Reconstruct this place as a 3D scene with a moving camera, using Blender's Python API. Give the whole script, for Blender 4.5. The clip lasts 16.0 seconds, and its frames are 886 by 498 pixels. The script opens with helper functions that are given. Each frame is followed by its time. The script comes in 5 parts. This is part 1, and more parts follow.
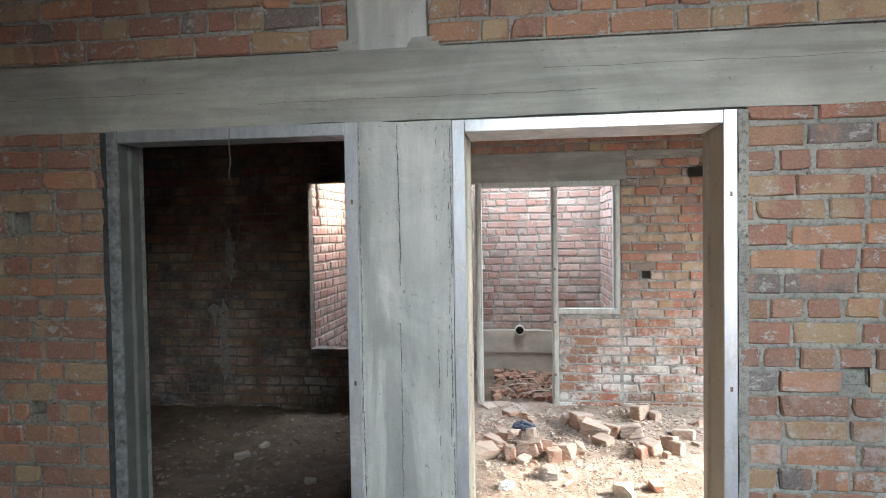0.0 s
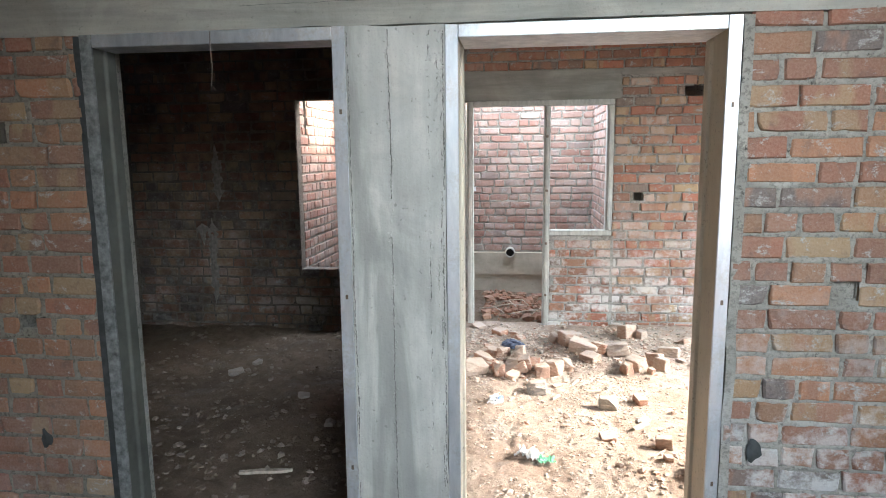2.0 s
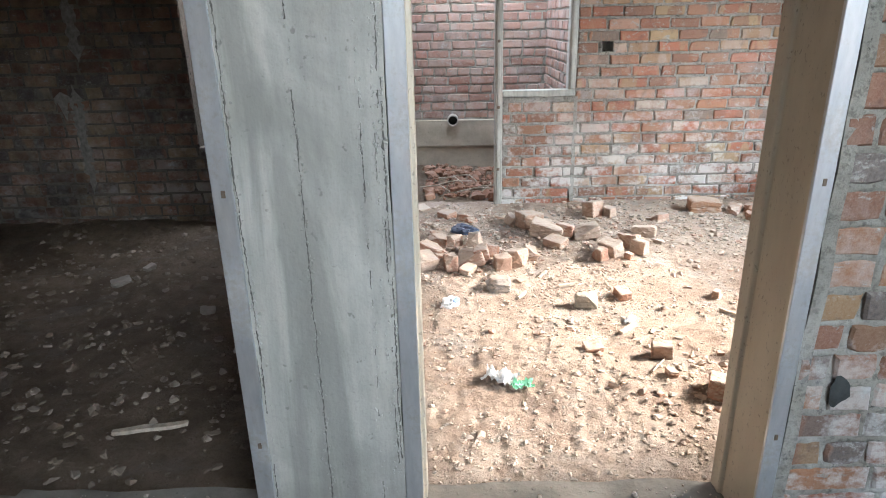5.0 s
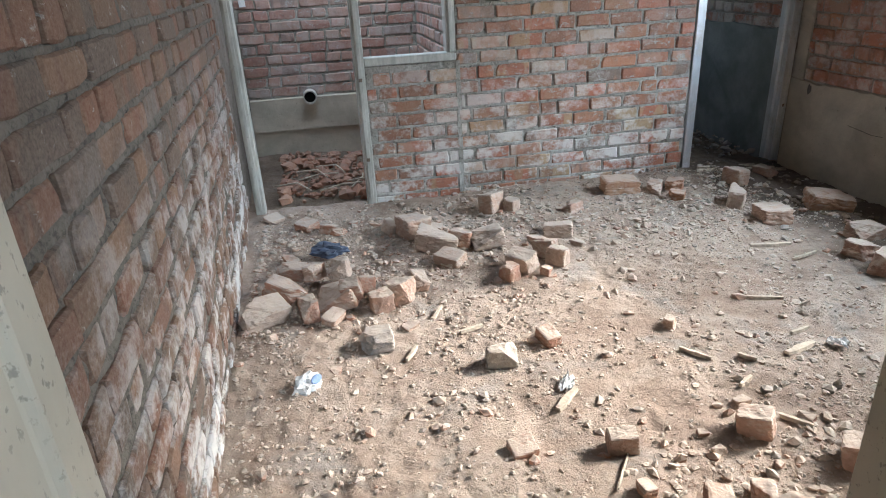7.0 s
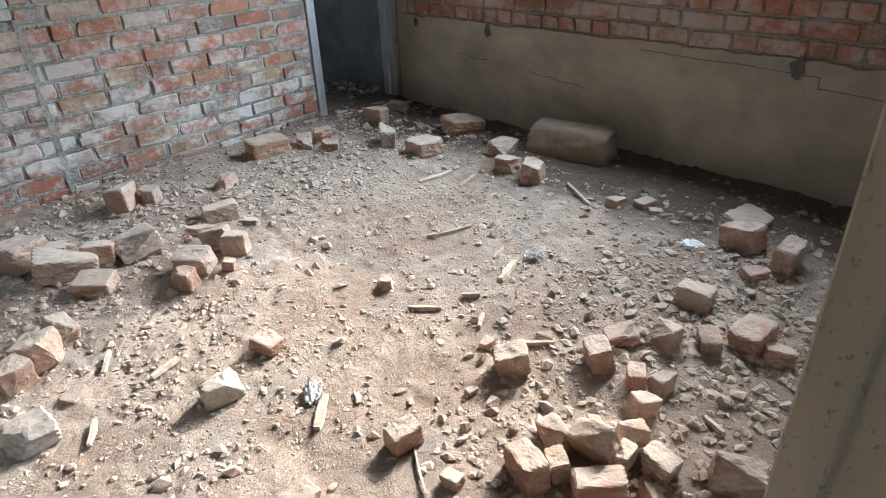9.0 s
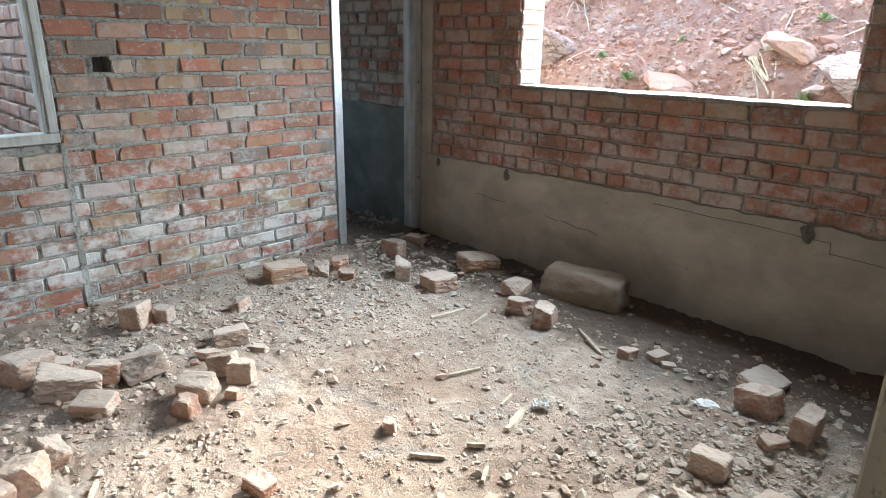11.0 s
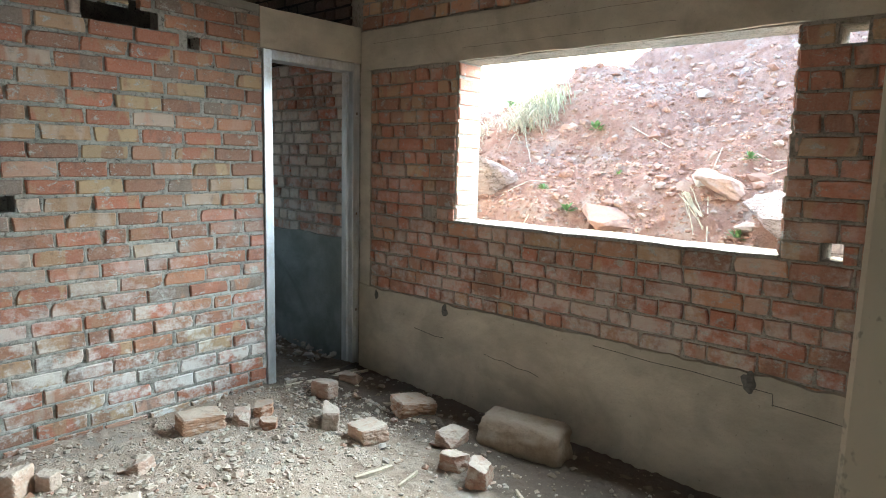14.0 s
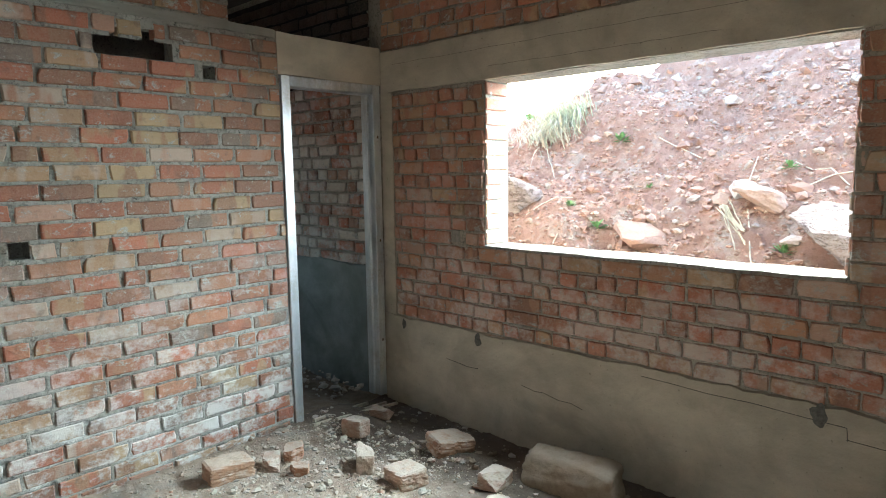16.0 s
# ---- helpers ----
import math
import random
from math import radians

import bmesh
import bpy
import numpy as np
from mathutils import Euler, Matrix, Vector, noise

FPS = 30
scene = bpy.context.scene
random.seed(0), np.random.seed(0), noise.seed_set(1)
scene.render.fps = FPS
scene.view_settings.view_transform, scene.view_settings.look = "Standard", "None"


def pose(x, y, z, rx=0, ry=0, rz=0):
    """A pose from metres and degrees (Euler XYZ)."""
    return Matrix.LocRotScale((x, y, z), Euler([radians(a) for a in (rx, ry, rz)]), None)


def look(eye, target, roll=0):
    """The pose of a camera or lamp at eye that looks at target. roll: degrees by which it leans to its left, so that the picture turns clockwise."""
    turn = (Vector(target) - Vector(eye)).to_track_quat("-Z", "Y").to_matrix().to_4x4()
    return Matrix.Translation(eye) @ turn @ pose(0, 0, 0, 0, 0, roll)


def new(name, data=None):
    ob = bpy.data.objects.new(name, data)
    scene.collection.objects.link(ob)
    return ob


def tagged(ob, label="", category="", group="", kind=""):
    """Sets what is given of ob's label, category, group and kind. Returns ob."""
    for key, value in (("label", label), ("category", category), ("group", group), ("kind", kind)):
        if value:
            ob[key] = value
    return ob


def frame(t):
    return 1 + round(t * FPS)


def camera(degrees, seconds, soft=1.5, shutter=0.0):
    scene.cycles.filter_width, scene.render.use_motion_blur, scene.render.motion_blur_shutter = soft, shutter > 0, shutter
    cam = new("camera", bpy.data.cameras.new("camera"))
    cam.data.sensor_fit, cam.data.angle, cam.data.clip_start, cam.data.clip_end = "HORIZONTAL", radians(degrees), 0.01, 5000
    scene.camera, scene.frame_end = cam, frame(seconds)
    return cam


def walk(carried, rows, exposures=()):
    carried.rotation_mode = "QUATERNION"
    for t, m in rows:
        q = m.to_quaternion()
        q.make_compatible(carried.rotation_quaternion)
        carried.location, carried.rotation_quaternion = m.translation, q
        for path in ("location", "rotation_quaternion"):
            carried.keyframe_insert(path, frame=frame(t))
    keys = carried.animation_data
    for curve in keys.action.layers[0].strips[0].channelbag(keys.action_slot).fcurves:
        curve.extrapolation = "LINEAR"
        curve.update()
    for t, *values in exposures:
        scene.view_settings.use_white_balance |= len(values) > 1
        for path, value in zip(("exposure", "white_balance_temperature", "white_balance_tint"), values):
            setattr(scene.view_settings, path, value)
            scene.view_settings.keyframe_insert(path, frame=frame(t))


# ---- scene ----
cam = camera(70.2, 16.0, soft=1.0)
PATH = [
    (0, (0.427, 0.083, 1.645), (0.169, 2.065, 1.586), -0.9),
    (0.5, (0.415, 0.102, 1.623), (0.176, 2.081, 1.457), -0.6),
    (1, (0.418, 0.123, 1.605), (0.209, 2.101, 1.392), -0.5),
    (1.5, (0.415, 0.12, 1.613), (0.187, 2.098, 1.422), -0.4),
    (2, (0.415, 0.12, 1.595), (0.187, 2.085, 1.302), -0.6),
    (2.5, (0.419, 0.156, 1.567), (0.206, 2.108, 1.186), -0.9),
    (3, (0.386, 0.165, 1.558), (0.238, 2.115, 1.136), -0.9),
    (3.2, (0.382, 0.215, 1.551), (0.186, 2.147, 1.074), -1.8),
    (5.3, (0.288, 1.238, 1.404), (0.302, 3.116, 0.717), -2.0),
    (5.5, (0.333, 1.386, 1.392), (0.362, 3.277, 0.742), -2.9),
    (6, (0.384, 1.633, 1.415), (0.562, 3.485, 0.681), -1.9),
    (6.5, (0.383, 1.898, 1.393), (0.677, 3.724, 0.633), -2.7),
    (7, (0.482, 2.145, 1.336), (0.789, 3.951, 0.535), -3.1),
    (7.5, (0.566, 2.365, 1.305), (1.053, 4.023, 0.298), -3.1),
    (8, (0.48, 2.55, 1.241), (1.427, 3.983, 0.217), -4.1),
    (8.5, (0.441, 2.61, 1.246), (1.525, 3.934, 0.211), -4.2),
    (9, (0.454, 2.607, 1.251), (1.704, 3.827, 0.277), -2.5),
    (9.5, (0.448, 2.613, 1.261), (1.702, 3.885, 0.36), -2.1),
    (10, (0.459, 2.617, 1.29), (1.774, 3.915, 0.524), -0.3),
    (10.2, (0.457, 2.628, 1.301), (1.789, 3.938, 0.588), 0.3),
    (12.3, (0.511, 2.61, 1.381), (1.871, 3.99, 0.885), 0.3),
    (12.5, (0.512, 2.609, 1.402), (1.894, 3.982, 0.951), -0.2),
    (12.7, (0.523, 2.595, 1.411), (1.923, 3.961, 0.992), 0.1),
    (13, (0.585, 2.589, 1.427), (2.033, 3.917, 1.055), 1.2),
    (13.5, (0.663, 2.624, 1.472), (2.123, 3.96, 1.183), 0.4),
    (14, (0.741, 2.648, 1.461), (2.211, 3.975, 1.178), 1.4),
    (14.5, (0.754, 2.782, 1.524), (2.348, 3.968, 1.296), 0.9),
    (15, (0.764, 2.834, 1.552), (2.329, 4.054, 1.303), -0.4),
    (15.5, (0.791, 2.834, 1.555), (2.296, 4.137, 1.366), -0.4),
    (16, (0.798, 2.864, 1.536), (2.248, 4.218, 1.286), -0.8),
]
EXPOSURES = [(0.0, 2.75, 6550, 10.0), (0.5, 2.95, 6550, 10.0), (3.2, 2.8, 6550, 10.0), (5.3, 2.55, 6550, 11.0), (6.0, 2.1, 6550, 11.0), (7.0, 1.95, 6080, 7.5), (9.0, 2.05, 5950, 6.0), (12.5, 2.45, 6150, 1.0), (16.0, 2.52, 6100, -4.0)]
walk(cam, [(t, look(eye, target, roll)) for t, eye, target, roll in PATH], EXPOSURES)
SUN, SKY, WINDOW_POWER, REAR_FILL_POWER, TOP_FILL_POWER, KITCHEN_POWER, SHAFT_POWER, BACK_FILL_POWER = 1.3, 0.33, 30.0, 1.0, 4.9, 6.8, 13.0, 0.4

# ---- light ----
world = bpy.data.worlds.new("sky")
scene.world = world
world.use_nodes = True
wn = world.node_tree.nodes
sky = wn.new("ShaderNodeTexSky")
sky.sky_type = "NISHITA"
sky.sun_disc = False
sky.sun_elevation = radians(29)
sky.sun_rotation = radians(80)
sky.dust_density = 4.0
sky.air_density = 1.0
sky.ozone_density = 1.0
wn["Background"].inputs["Strength"].default_value = SKY
world.node_tree.links.new(sky.outputs[0], wn["Background"].inputs["Color"])

sun = new("sun", bpy.data.lights.new("sun", "SUN"))
sun.data.energy = SUN
sun.data.angle = radians(3.0)
sun.data.color = (1.0, 0.93, 0.84)
sun.matrix_world = look((9, 6, 6), (8, 5.815, 5.44))


def opening_light(name, place, target, w, h, power):
    """An area lamp in an opening, standing in for sky light; some openings are added."""
    ob = new(name, bpy.data.lights.new(name, "AREA"))
    ob.data.shape = "RECTANGLE"
    ob.data.size, ob.data.size_y, ob.data.energy = w, h, power
    ob.data.color = (0.80, 0.92, 1.0)
    ob.matrix_world = look(place, target)
    return ob


opening_light("window_sky_light", (4.30, 4.30, 1.84), (2.75, 4.75, 0.5), 2.0, 1.0, WINDOW_POWER).data.spread = radians(122)
# added fill for the front wall, in a ceiling gap made for it
opening_light("top_fill_light", (1.55, -0.65, 2.98), (0.65, 2.4, 1.75), 1.5, 1.3, TOP_FILL_POWER).data.spread = radians(74)
opening_light("kitchen_sky_light", (0.66, 7.0, 2.6), (0.66, 7.3, 0.5), 1.2, 1.3, KITCHEN_POWER)
opening_light("shaft_sky_light", (-0.8, 6.35, 3.5), (-1.2, 6.3, 0.8), 1.2, 1.1, SHAFT_POWER)
# added fill for the back room, set in an unseen opening
opening_light("back_room_fill_light", (3.1, 8.66, 1.5), (3.4, 6.9, 0.6), 0.65, 1.1, BACK_FILL_POWER).data.spread = radians(120)
# added fill from behind the start, through an assumed entrance
opening_light("rear_fill_light", (2.45, -3.05, 1.5), (0.9, 2.0, 1.0), 2.3, 2.2, REAR_FILL_POWER)


# ---- materials ----
class Mat:
    """A node material with short ways to add nodes."""

    def __init__(self, name, rough=0.9, metal=0.0, spec=0.3):
        self.m = bpy.data.materials.new(name)
        self.m.use_nodes = True
        self.t = self.m.node_tree
        self.b = self.t.nodes["Principled BSDF"]
        self.b.inputs["Roughness"].default_value = rough
        self.b.inputs["Metallic"].default_value = metal
        self.b.inputs["Specular IOR Level"].default_value = spec
        self.geo = self.t.nodes.new("ShaderNodeNewGeometry")
        self.pos = self.geo.outputs["Position"]

    def link(self, a, b):
        self.t.links.new(a, b)

    def put(self, socket, v):
        if hasattr(v, "is_output"):
            self.link(v, socket)
        elif isinstance(v, (tuple, list)):
            socket.default_value = (*v, 1.0) if len(v) == 3 and len(socket.default_value) == 4 else v
        else:
            socket.default_value = v

    def noise(self, scale, detail=4, rough=0.6, stretch=(1, 1, 1), vec=None, distort=0.0):
        mp = self.t.nodes.new("ShaderNodeMapping")
        mp.inputs["Scale"].default_value = stretch
        self.link(vec or self.pos, mp.inputs["Vector"])
        n = self.t.nodes.new("ShaderNodeTexNoise")
        n.inputs["Scale"].default_value = scale
        n.inputs["Detail"].default_value = detail
        n.inputs["Roughness"].default_value = rough
        n.inputs["Distortion"].default_value = distort
        self.link(mp.outputs[0], n.inputs["Vector"])
        return n.outputs["Fac"]

    def math(self, op, a, b=0.0, clamp=False):
        n = self.t.nodes.new("ShaderNodeMath")
        n.operation, n.use_clamp = op, clamp
        self.put(n.inputs[0], a)
        self.put(n.inputs[1], b)
        return n.outputs[0]

    def step(self, v, lo, hi, a=0.0, b=1.0):
        n = self.t.nodes.new("ShaderNodeMapRange")
        for i, x in enumerate((v, lo, hi, a, b)):
            self.put(n.inputs[i], x)
        return n.outputs[0]

    def ramp(self, v, stops, hard=False):
        n = self.t.nodes.new("ShaderNodeValToRGB")
        n.color_ramp.interpolation = "CONSTANT" if hard else "LINEAR"
        el = n.color_ramp.elements
        while len(el) < len(stops):
            el.new(0.5)
        for e, (p, c) in zip(el, stops):
            e.position, e.color = p, (*c, 1)
        self.put(n.inputs[0], v)
        return n.outputs[0]

    def mix(self, f, a, b, mode="MIX"):
        n = self.t.nodes.new("ShaderNodeMix")
        n.data_type, n.blend_type = "RGBA", mode
        self.put(n.inputs[0], f)
        self.put(n.inputs[6], a)
        self.put(n.inputs[7], b)
        return n.outputs[2]

    def random(self):
        o = self.t.nodes.new("ShaderNodeObjectInfo")
        s = self.math("ADD", o.outputs["Random"], self.geo.outputs["Random Per Island"])
        return self.math("FRACT", s)

    def height(self):
        s = self.t.nodes.new("ShaderNodeSeparateXYZ")
        self.link(self.pos, s.inputs[0])
        return s.outputs["Z"]

    def up(self):
        s = self.t.nodes.new("ShaderNodeSeparateXYZ")
        self.link(self.geo.outputs["Normal"], s.inputs[0])
        return s.outputs["Z"]

    def colour(self, v):
        self.put(self.b.inputs["Base Color"], v)

    def bump(self, v, strength=0.5, dist=0.01):
        n = self.t.nodes.new("ShaderNodeBump")
        n.inputs["Strength"].default_value, n.inputs["Distance"].default_value = strength, dist
        self.put(n.inputs["Height"], v)
        self.link(n.outputs[0], self.b.inputs["Normal"])


MORTAR = (0.33, 0.315, 0.275)


def brick_material(name, palette, smear, lime, lime_top, blacken=0.0):
    """Hand-made bricks: a palette picked brick by brick, grain, mortar smears, lime bloom near the damp foot."""
    k = Mat(name, 0.92)
    r = k.random()
    base = k.ramp(r, [(i / len(palette), c) for i, c in enumerate(palette)], True)
    other = k.ramp(k.math("FRACT", k.math("ADD", r, 0.37)), [(i / len(palette), c) for i, c in enumerate(palette)], True)
    base = k.mix(k.step(k.noise(7.5, 3, 0.5, (1, 1, 0.35)), 0.50, 0.56, 0.0, 0.75), base, other)
    tone = k.math("FRACT", k.math("MULTIPLY", r, 37.7))
    base = k.mix(k.step(tone, 0, 1, 0.0, 0.30), base, (0.13, 0.085, 0.068))
    grain = k.noise(110, 4, 0.75)
    base = k.mix(k.step(grain, 0.35, 0.7, 0.0, 0.45), base, k.mix(0.5, base, (0.60, 0.48, 0.38)))
    blot = k.noise(17, 5, 0.65)
    base = k.mix(k.step(blot, 0.56, 0.68, 0.0, 0.45), base, (0.14, 0.10, 0.085))
    sm = k.noise(13, 8, 0.78, (1, 1, 1.5), distort=0.4)
    base = k.mix(k.step(sm, 0.64 - smear, 0.70 - smear, 0.0, 0.9), base, k.mix(k.step(grain, 0.35, 0.65), (0.27, 0.26, 0.235), (0.50, 0.485, 0.45)))
    scratch = k.noise(42, 6, 0.8, (0.5, 0.5, 1.6), distort=1.2)
    base = k.mix(k.step(scratch, 0.65, 0.70, 0.0, 0.6), base, (0.66, 0.63, 0.60))
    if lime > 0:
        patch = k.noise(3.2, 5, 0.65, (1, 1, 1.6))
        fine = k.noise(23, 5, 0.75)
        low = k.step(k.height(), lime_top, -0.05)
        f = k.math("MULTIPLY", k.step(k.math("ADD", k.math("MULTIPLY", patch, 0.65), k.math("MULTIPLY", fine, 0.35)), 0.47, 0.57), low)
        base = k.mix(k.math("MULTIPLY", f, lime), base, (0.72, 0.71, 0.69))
    if blacken > 0:
        base = k.mix(k.step(k.noise(2.5, 4), 0.4, 0.65, 0.1 * blacken, blacken), base, (0.022, 0.02, 0.018))
    k.colour(base)
    k.bump(k.math("ADD", k.math("MULTIPLY", grain, 0.5), k.math("ADD", k.noise(35, 5, 0.7), k.math("MULTIPLY", sm, 0.8))), 0.75, 0.006)
    return k.m


RED, ORANGE, BUFF = (0.44, 0.15, 0.09), (0.49, 0.225, 0.12), (0.44, 0.31, 0.18)
BROWN, PINK, DARK = (0.26, 0.125, 0.085), (0.46, 0.27, 0.20), (0.14, 0.12, 0.115)
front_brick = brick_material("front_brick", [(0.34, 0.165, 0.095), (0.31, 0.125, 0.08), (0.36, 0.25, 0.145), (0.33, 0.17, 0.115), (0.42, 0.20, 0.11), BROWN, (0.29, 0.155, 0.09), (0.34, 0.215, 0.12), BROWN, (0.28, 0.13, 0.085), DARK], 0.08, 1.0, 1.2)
side_brick = brick_material("front_side_brick", [(0.33, 0.165, 0.095), (0.30, 0.125, 0.08), (0.35, 0.245, 0.14), (0.30, 0.16, 0.105), (0.38, 0.18, 0.10), BROWN, (0.27, 0.15, 0.09), (0.33, 0.21, 0.12), BROWN, (0.22, 0.12, 0.085)], 0.07, 0.15, 0.9)
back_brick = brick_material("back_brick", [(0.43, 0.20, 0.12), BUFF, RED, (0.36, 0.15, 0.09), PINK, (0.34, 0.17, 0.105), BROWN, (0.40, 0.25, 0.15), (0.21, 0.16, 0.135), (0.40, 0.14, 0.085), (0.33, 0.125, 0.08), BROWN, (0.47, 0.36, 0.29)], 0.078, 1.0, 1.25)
right_brick = brick_material("right_brick", [(0.49, 0.20, 0.13), (0.38, 0.17, 0.115), (0.52, 0.27, 0.165), (0.46, 0.17, 0.11), (0.45, 0.215, 0.14), (0.50, 0.23, 0.16), (0.50, 0.32, 0.245), (0.50, 0.33, 0.20), (0.31, 0.15, 0.105), (0.47, 0.18, 0.115)], 0.095, 0.7, 1.9)
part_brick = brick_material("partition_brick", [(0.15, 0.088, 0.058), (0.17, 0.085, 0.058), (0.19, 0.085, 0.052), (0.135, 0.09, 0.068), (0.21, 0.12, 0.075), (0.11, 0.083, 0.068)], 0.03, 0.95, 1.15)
shaft_brick = brick_material("shaft_brick", [(0.43, 0.26, 0.215), (0.37, 0.20, 0.165), (0.46, 0.30, 0.25), (0.31, 0.18, 0.15), (0.40, 0.235, 0.195), (0.42, 0.32, 0.28), (0.35, 0.17, 0.135), (0.27, 0.20, 0.185)], 0.08, 0.3, 2.0)
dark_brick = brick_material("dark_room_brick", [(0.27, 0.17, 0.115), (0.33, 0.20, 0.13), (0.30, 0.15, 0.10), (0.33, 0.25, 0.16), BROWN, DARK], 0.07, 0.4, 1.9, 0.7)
washed_brick = brick_material("washed_brick", [(0.60, 0.52, 0.45), RED, (0.62, 0.55, 0.48), PINK, (0.50, 0.42, 0.36), BROWN], 0.11, 0.6, 4.0)
black_brick = brick_material("black_brick", [(0.05, 0.035, 0.03), (0.07, 0.04, 0.03), (0.03, 0.026, 0.024)], -0.1, 0.0, 1.0, 0.5)


def mortar_material(name, c, lime):
    k = Mat(name, 0.95)
    a, b = k.noise(55, 5, 0.7), k.noise(6, 5, 0.6)
    col = k.mix(k.step(b, 0.35, 0.7), tuple(v * 0.78 for v in c), tuple(min(v * 1.18, 0.8) for v in c))
    col = k.mix(k.step(a, 0.50, 0.62, 0, 0.75), col, tuple(v * 0.45 for v in c))
    col = k.mix(k.step(k.noise(26, 6, 0.75), 0.60, 0.66, 0, 0.9), col, tuple(v * 0.2 for v in c))
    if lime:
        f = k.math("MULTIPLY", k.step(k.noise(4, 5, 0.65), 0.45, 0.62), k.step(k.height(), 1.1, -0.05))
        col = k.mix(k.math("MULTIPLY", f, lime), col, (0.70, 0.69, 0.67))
    k.colour(col)
    k.bump(k.math("ADD", a, k.math("MULTIPLY", k.noise(20, 6, 0.7), 1.6)), 0.9, 0.008)
    return k.m


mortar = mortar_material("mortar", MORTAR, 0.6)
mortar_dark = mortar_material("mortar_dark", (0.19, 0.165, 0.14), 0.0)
black_mortar = mortar_material("black_mortar", (0.028, 0.025, 0.022), 0.0)
mortar_east = mortar_material("mortar_east", (0.37, 0.335, 0.285), 0.4)
# darker joints for the front wall left of the dark room door
mortar_side = mortar_material("mortar_side", (0.26, 0.245, 0.205), 0.0)
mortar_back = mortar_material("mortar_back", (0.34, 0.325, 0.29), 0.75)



def concrete_material(name, light, dark, stretch, stain=0.4):
    k = Mat(name, 0.85)
    streak = k.noise(5, 6, 0.62, stretch)
    cloud = k.noise(2.6, 6, 0.6, distort=0.8)
    fine = k.noise(120, 3, 0.7)
    col = k.mix(k.step(streak, 0.36, 0.66), dark, light)
    col = k.mix(k.step(cloud, 0.48, 0.68, 0, 0.55), col, tuple(v * 0.72 for v in dark))
    col = k.mix(k.step(cloud, 0.46, 0.30, 0, 0.5), col, tuple(min(v * 1.15, 0.7) for v in light))
    col = k.mix(k.step(fine, 0.55, 0.75, 0, 0.3), col, tuple(v * 0.6 for v in dark))
    pores = k.noise(48, 2, 0.5)
    col = k.mix(k.step(pores, 0.70, 0.76, 0, 0.45), col, (0.10, 0.095, 0.085))
    wash = k.noise(1.3, 5, 0.6, stretch, distort=1.5)
    col = k.mix(k.step(wash, 0.52, 0.60, 0, stain), col, tuple(v * 0.6 for v in dark))
    k.colour(col)
    k.bump(k.math("ADD", k.math("MULTIPLY", streak, 1.4), k.math("ADD", k.math("MULTIPLY", fine, 0.35), k.math("MULTIPLY", pores, -0.8))), 0.6, 0.005)
    return k.m


column_concrete = concrete_material("column_concrete", (0.54, 0.53, 0.485), (0.38, 0.38, 0.35), (2.2, 2.2, 0.22), 0.62)
beam_concrete = concrete_material("beam_concrete", (0.40, 0.385, 0.335), (0.265, 0.26, 0.23), (0.25, 0.25, 2.6))
dado_plaster = concrete_material("dado_plaster", (0.58, 0.52, 0.425), (0.45, 0.40, 0.325), (0.6, 0.6, 1.1), 0.25)
grey_plaster = concrete_material("grey_plaster", (0.28, 0.30, 0.285), (0.18, 0.195, 0.185), (0.7, 0.7, 0.7))
floor_concrete = concrete_material("floor_concrete", (0.31, 0.28, 0.24), (0.20, 0.18, 0.155), (1, 1, 1))


def steel_material():
    k = Mat("galvanised_steel", 0.42, 0.75, 0.5)
    s = k.noise(9, 5, 0.65, (1.5, 1.5, 0.35))
    sp = k.noise(70, 4, 0.7)
    col = k.mix(k.step(s, 0.35, 0.65), (0.54, 0.57, 0.60), (0.76, 0.78, 0.80))
    dust = k.step(k.math("ADD", k.math("MULTIPLY", sp, 0.4), k.math("MULTIPLY", k.noise(4.5, 5, 0.6), 0.6)), 0.50, 0.64)
    col = k.mix(k.math("MULTIPLY", dust, 0.55), col, (0.42, 0.38, 0.31))
    k.colour(col)
    k.put(k.b.inputs["Metallic"], k.step(dust, 0, 1, 0.8, 0.25))
    k.put(k.b.inputs["Roughness"], k.step(s, 0.3, 0.7, 0.55, 0.32))
    k.bump(sp, 0.15, 0.002)
    return k.m


steel = steel_material()


def painted_steel_material():
    k = Mat("dusty_grey_frame", 0.6, 0.25, 0.4)
    s = k.noise(14, 5, 0.65, (1.5, 1.5, 0.4))
    col = k.mix(k.step(s, 0.35, 0.65), (0.40, 0.40, 0.37), (0.60, 0.60, 0.56))
    col = k.mix(k.step(k.noise(60, 4, 0.7), 0.6, 0.72, 0, 0.6), col, (0.20, 0.18, 0.16))
    k.colour(col)
    k.bump(s, 0.2, 0.003)
    return k.m


grey_frame = painted_steel_material()


def plain_material(name, c, rough=0.6, var=0.25, scale=20, spec=0.4):
    k = Mat(name, rough, 0.0, spec)
    n = k.noise(scale, 5, 0.65)
    k.colour(k.mix(k.step(n, 0.3, 0.7), tuple(v * (1 - var) for v in c), tuple(min(v * (1 + var), 0.9) for v in c)))
    k.bump(n, 0.3, 0.004)
    return k.m


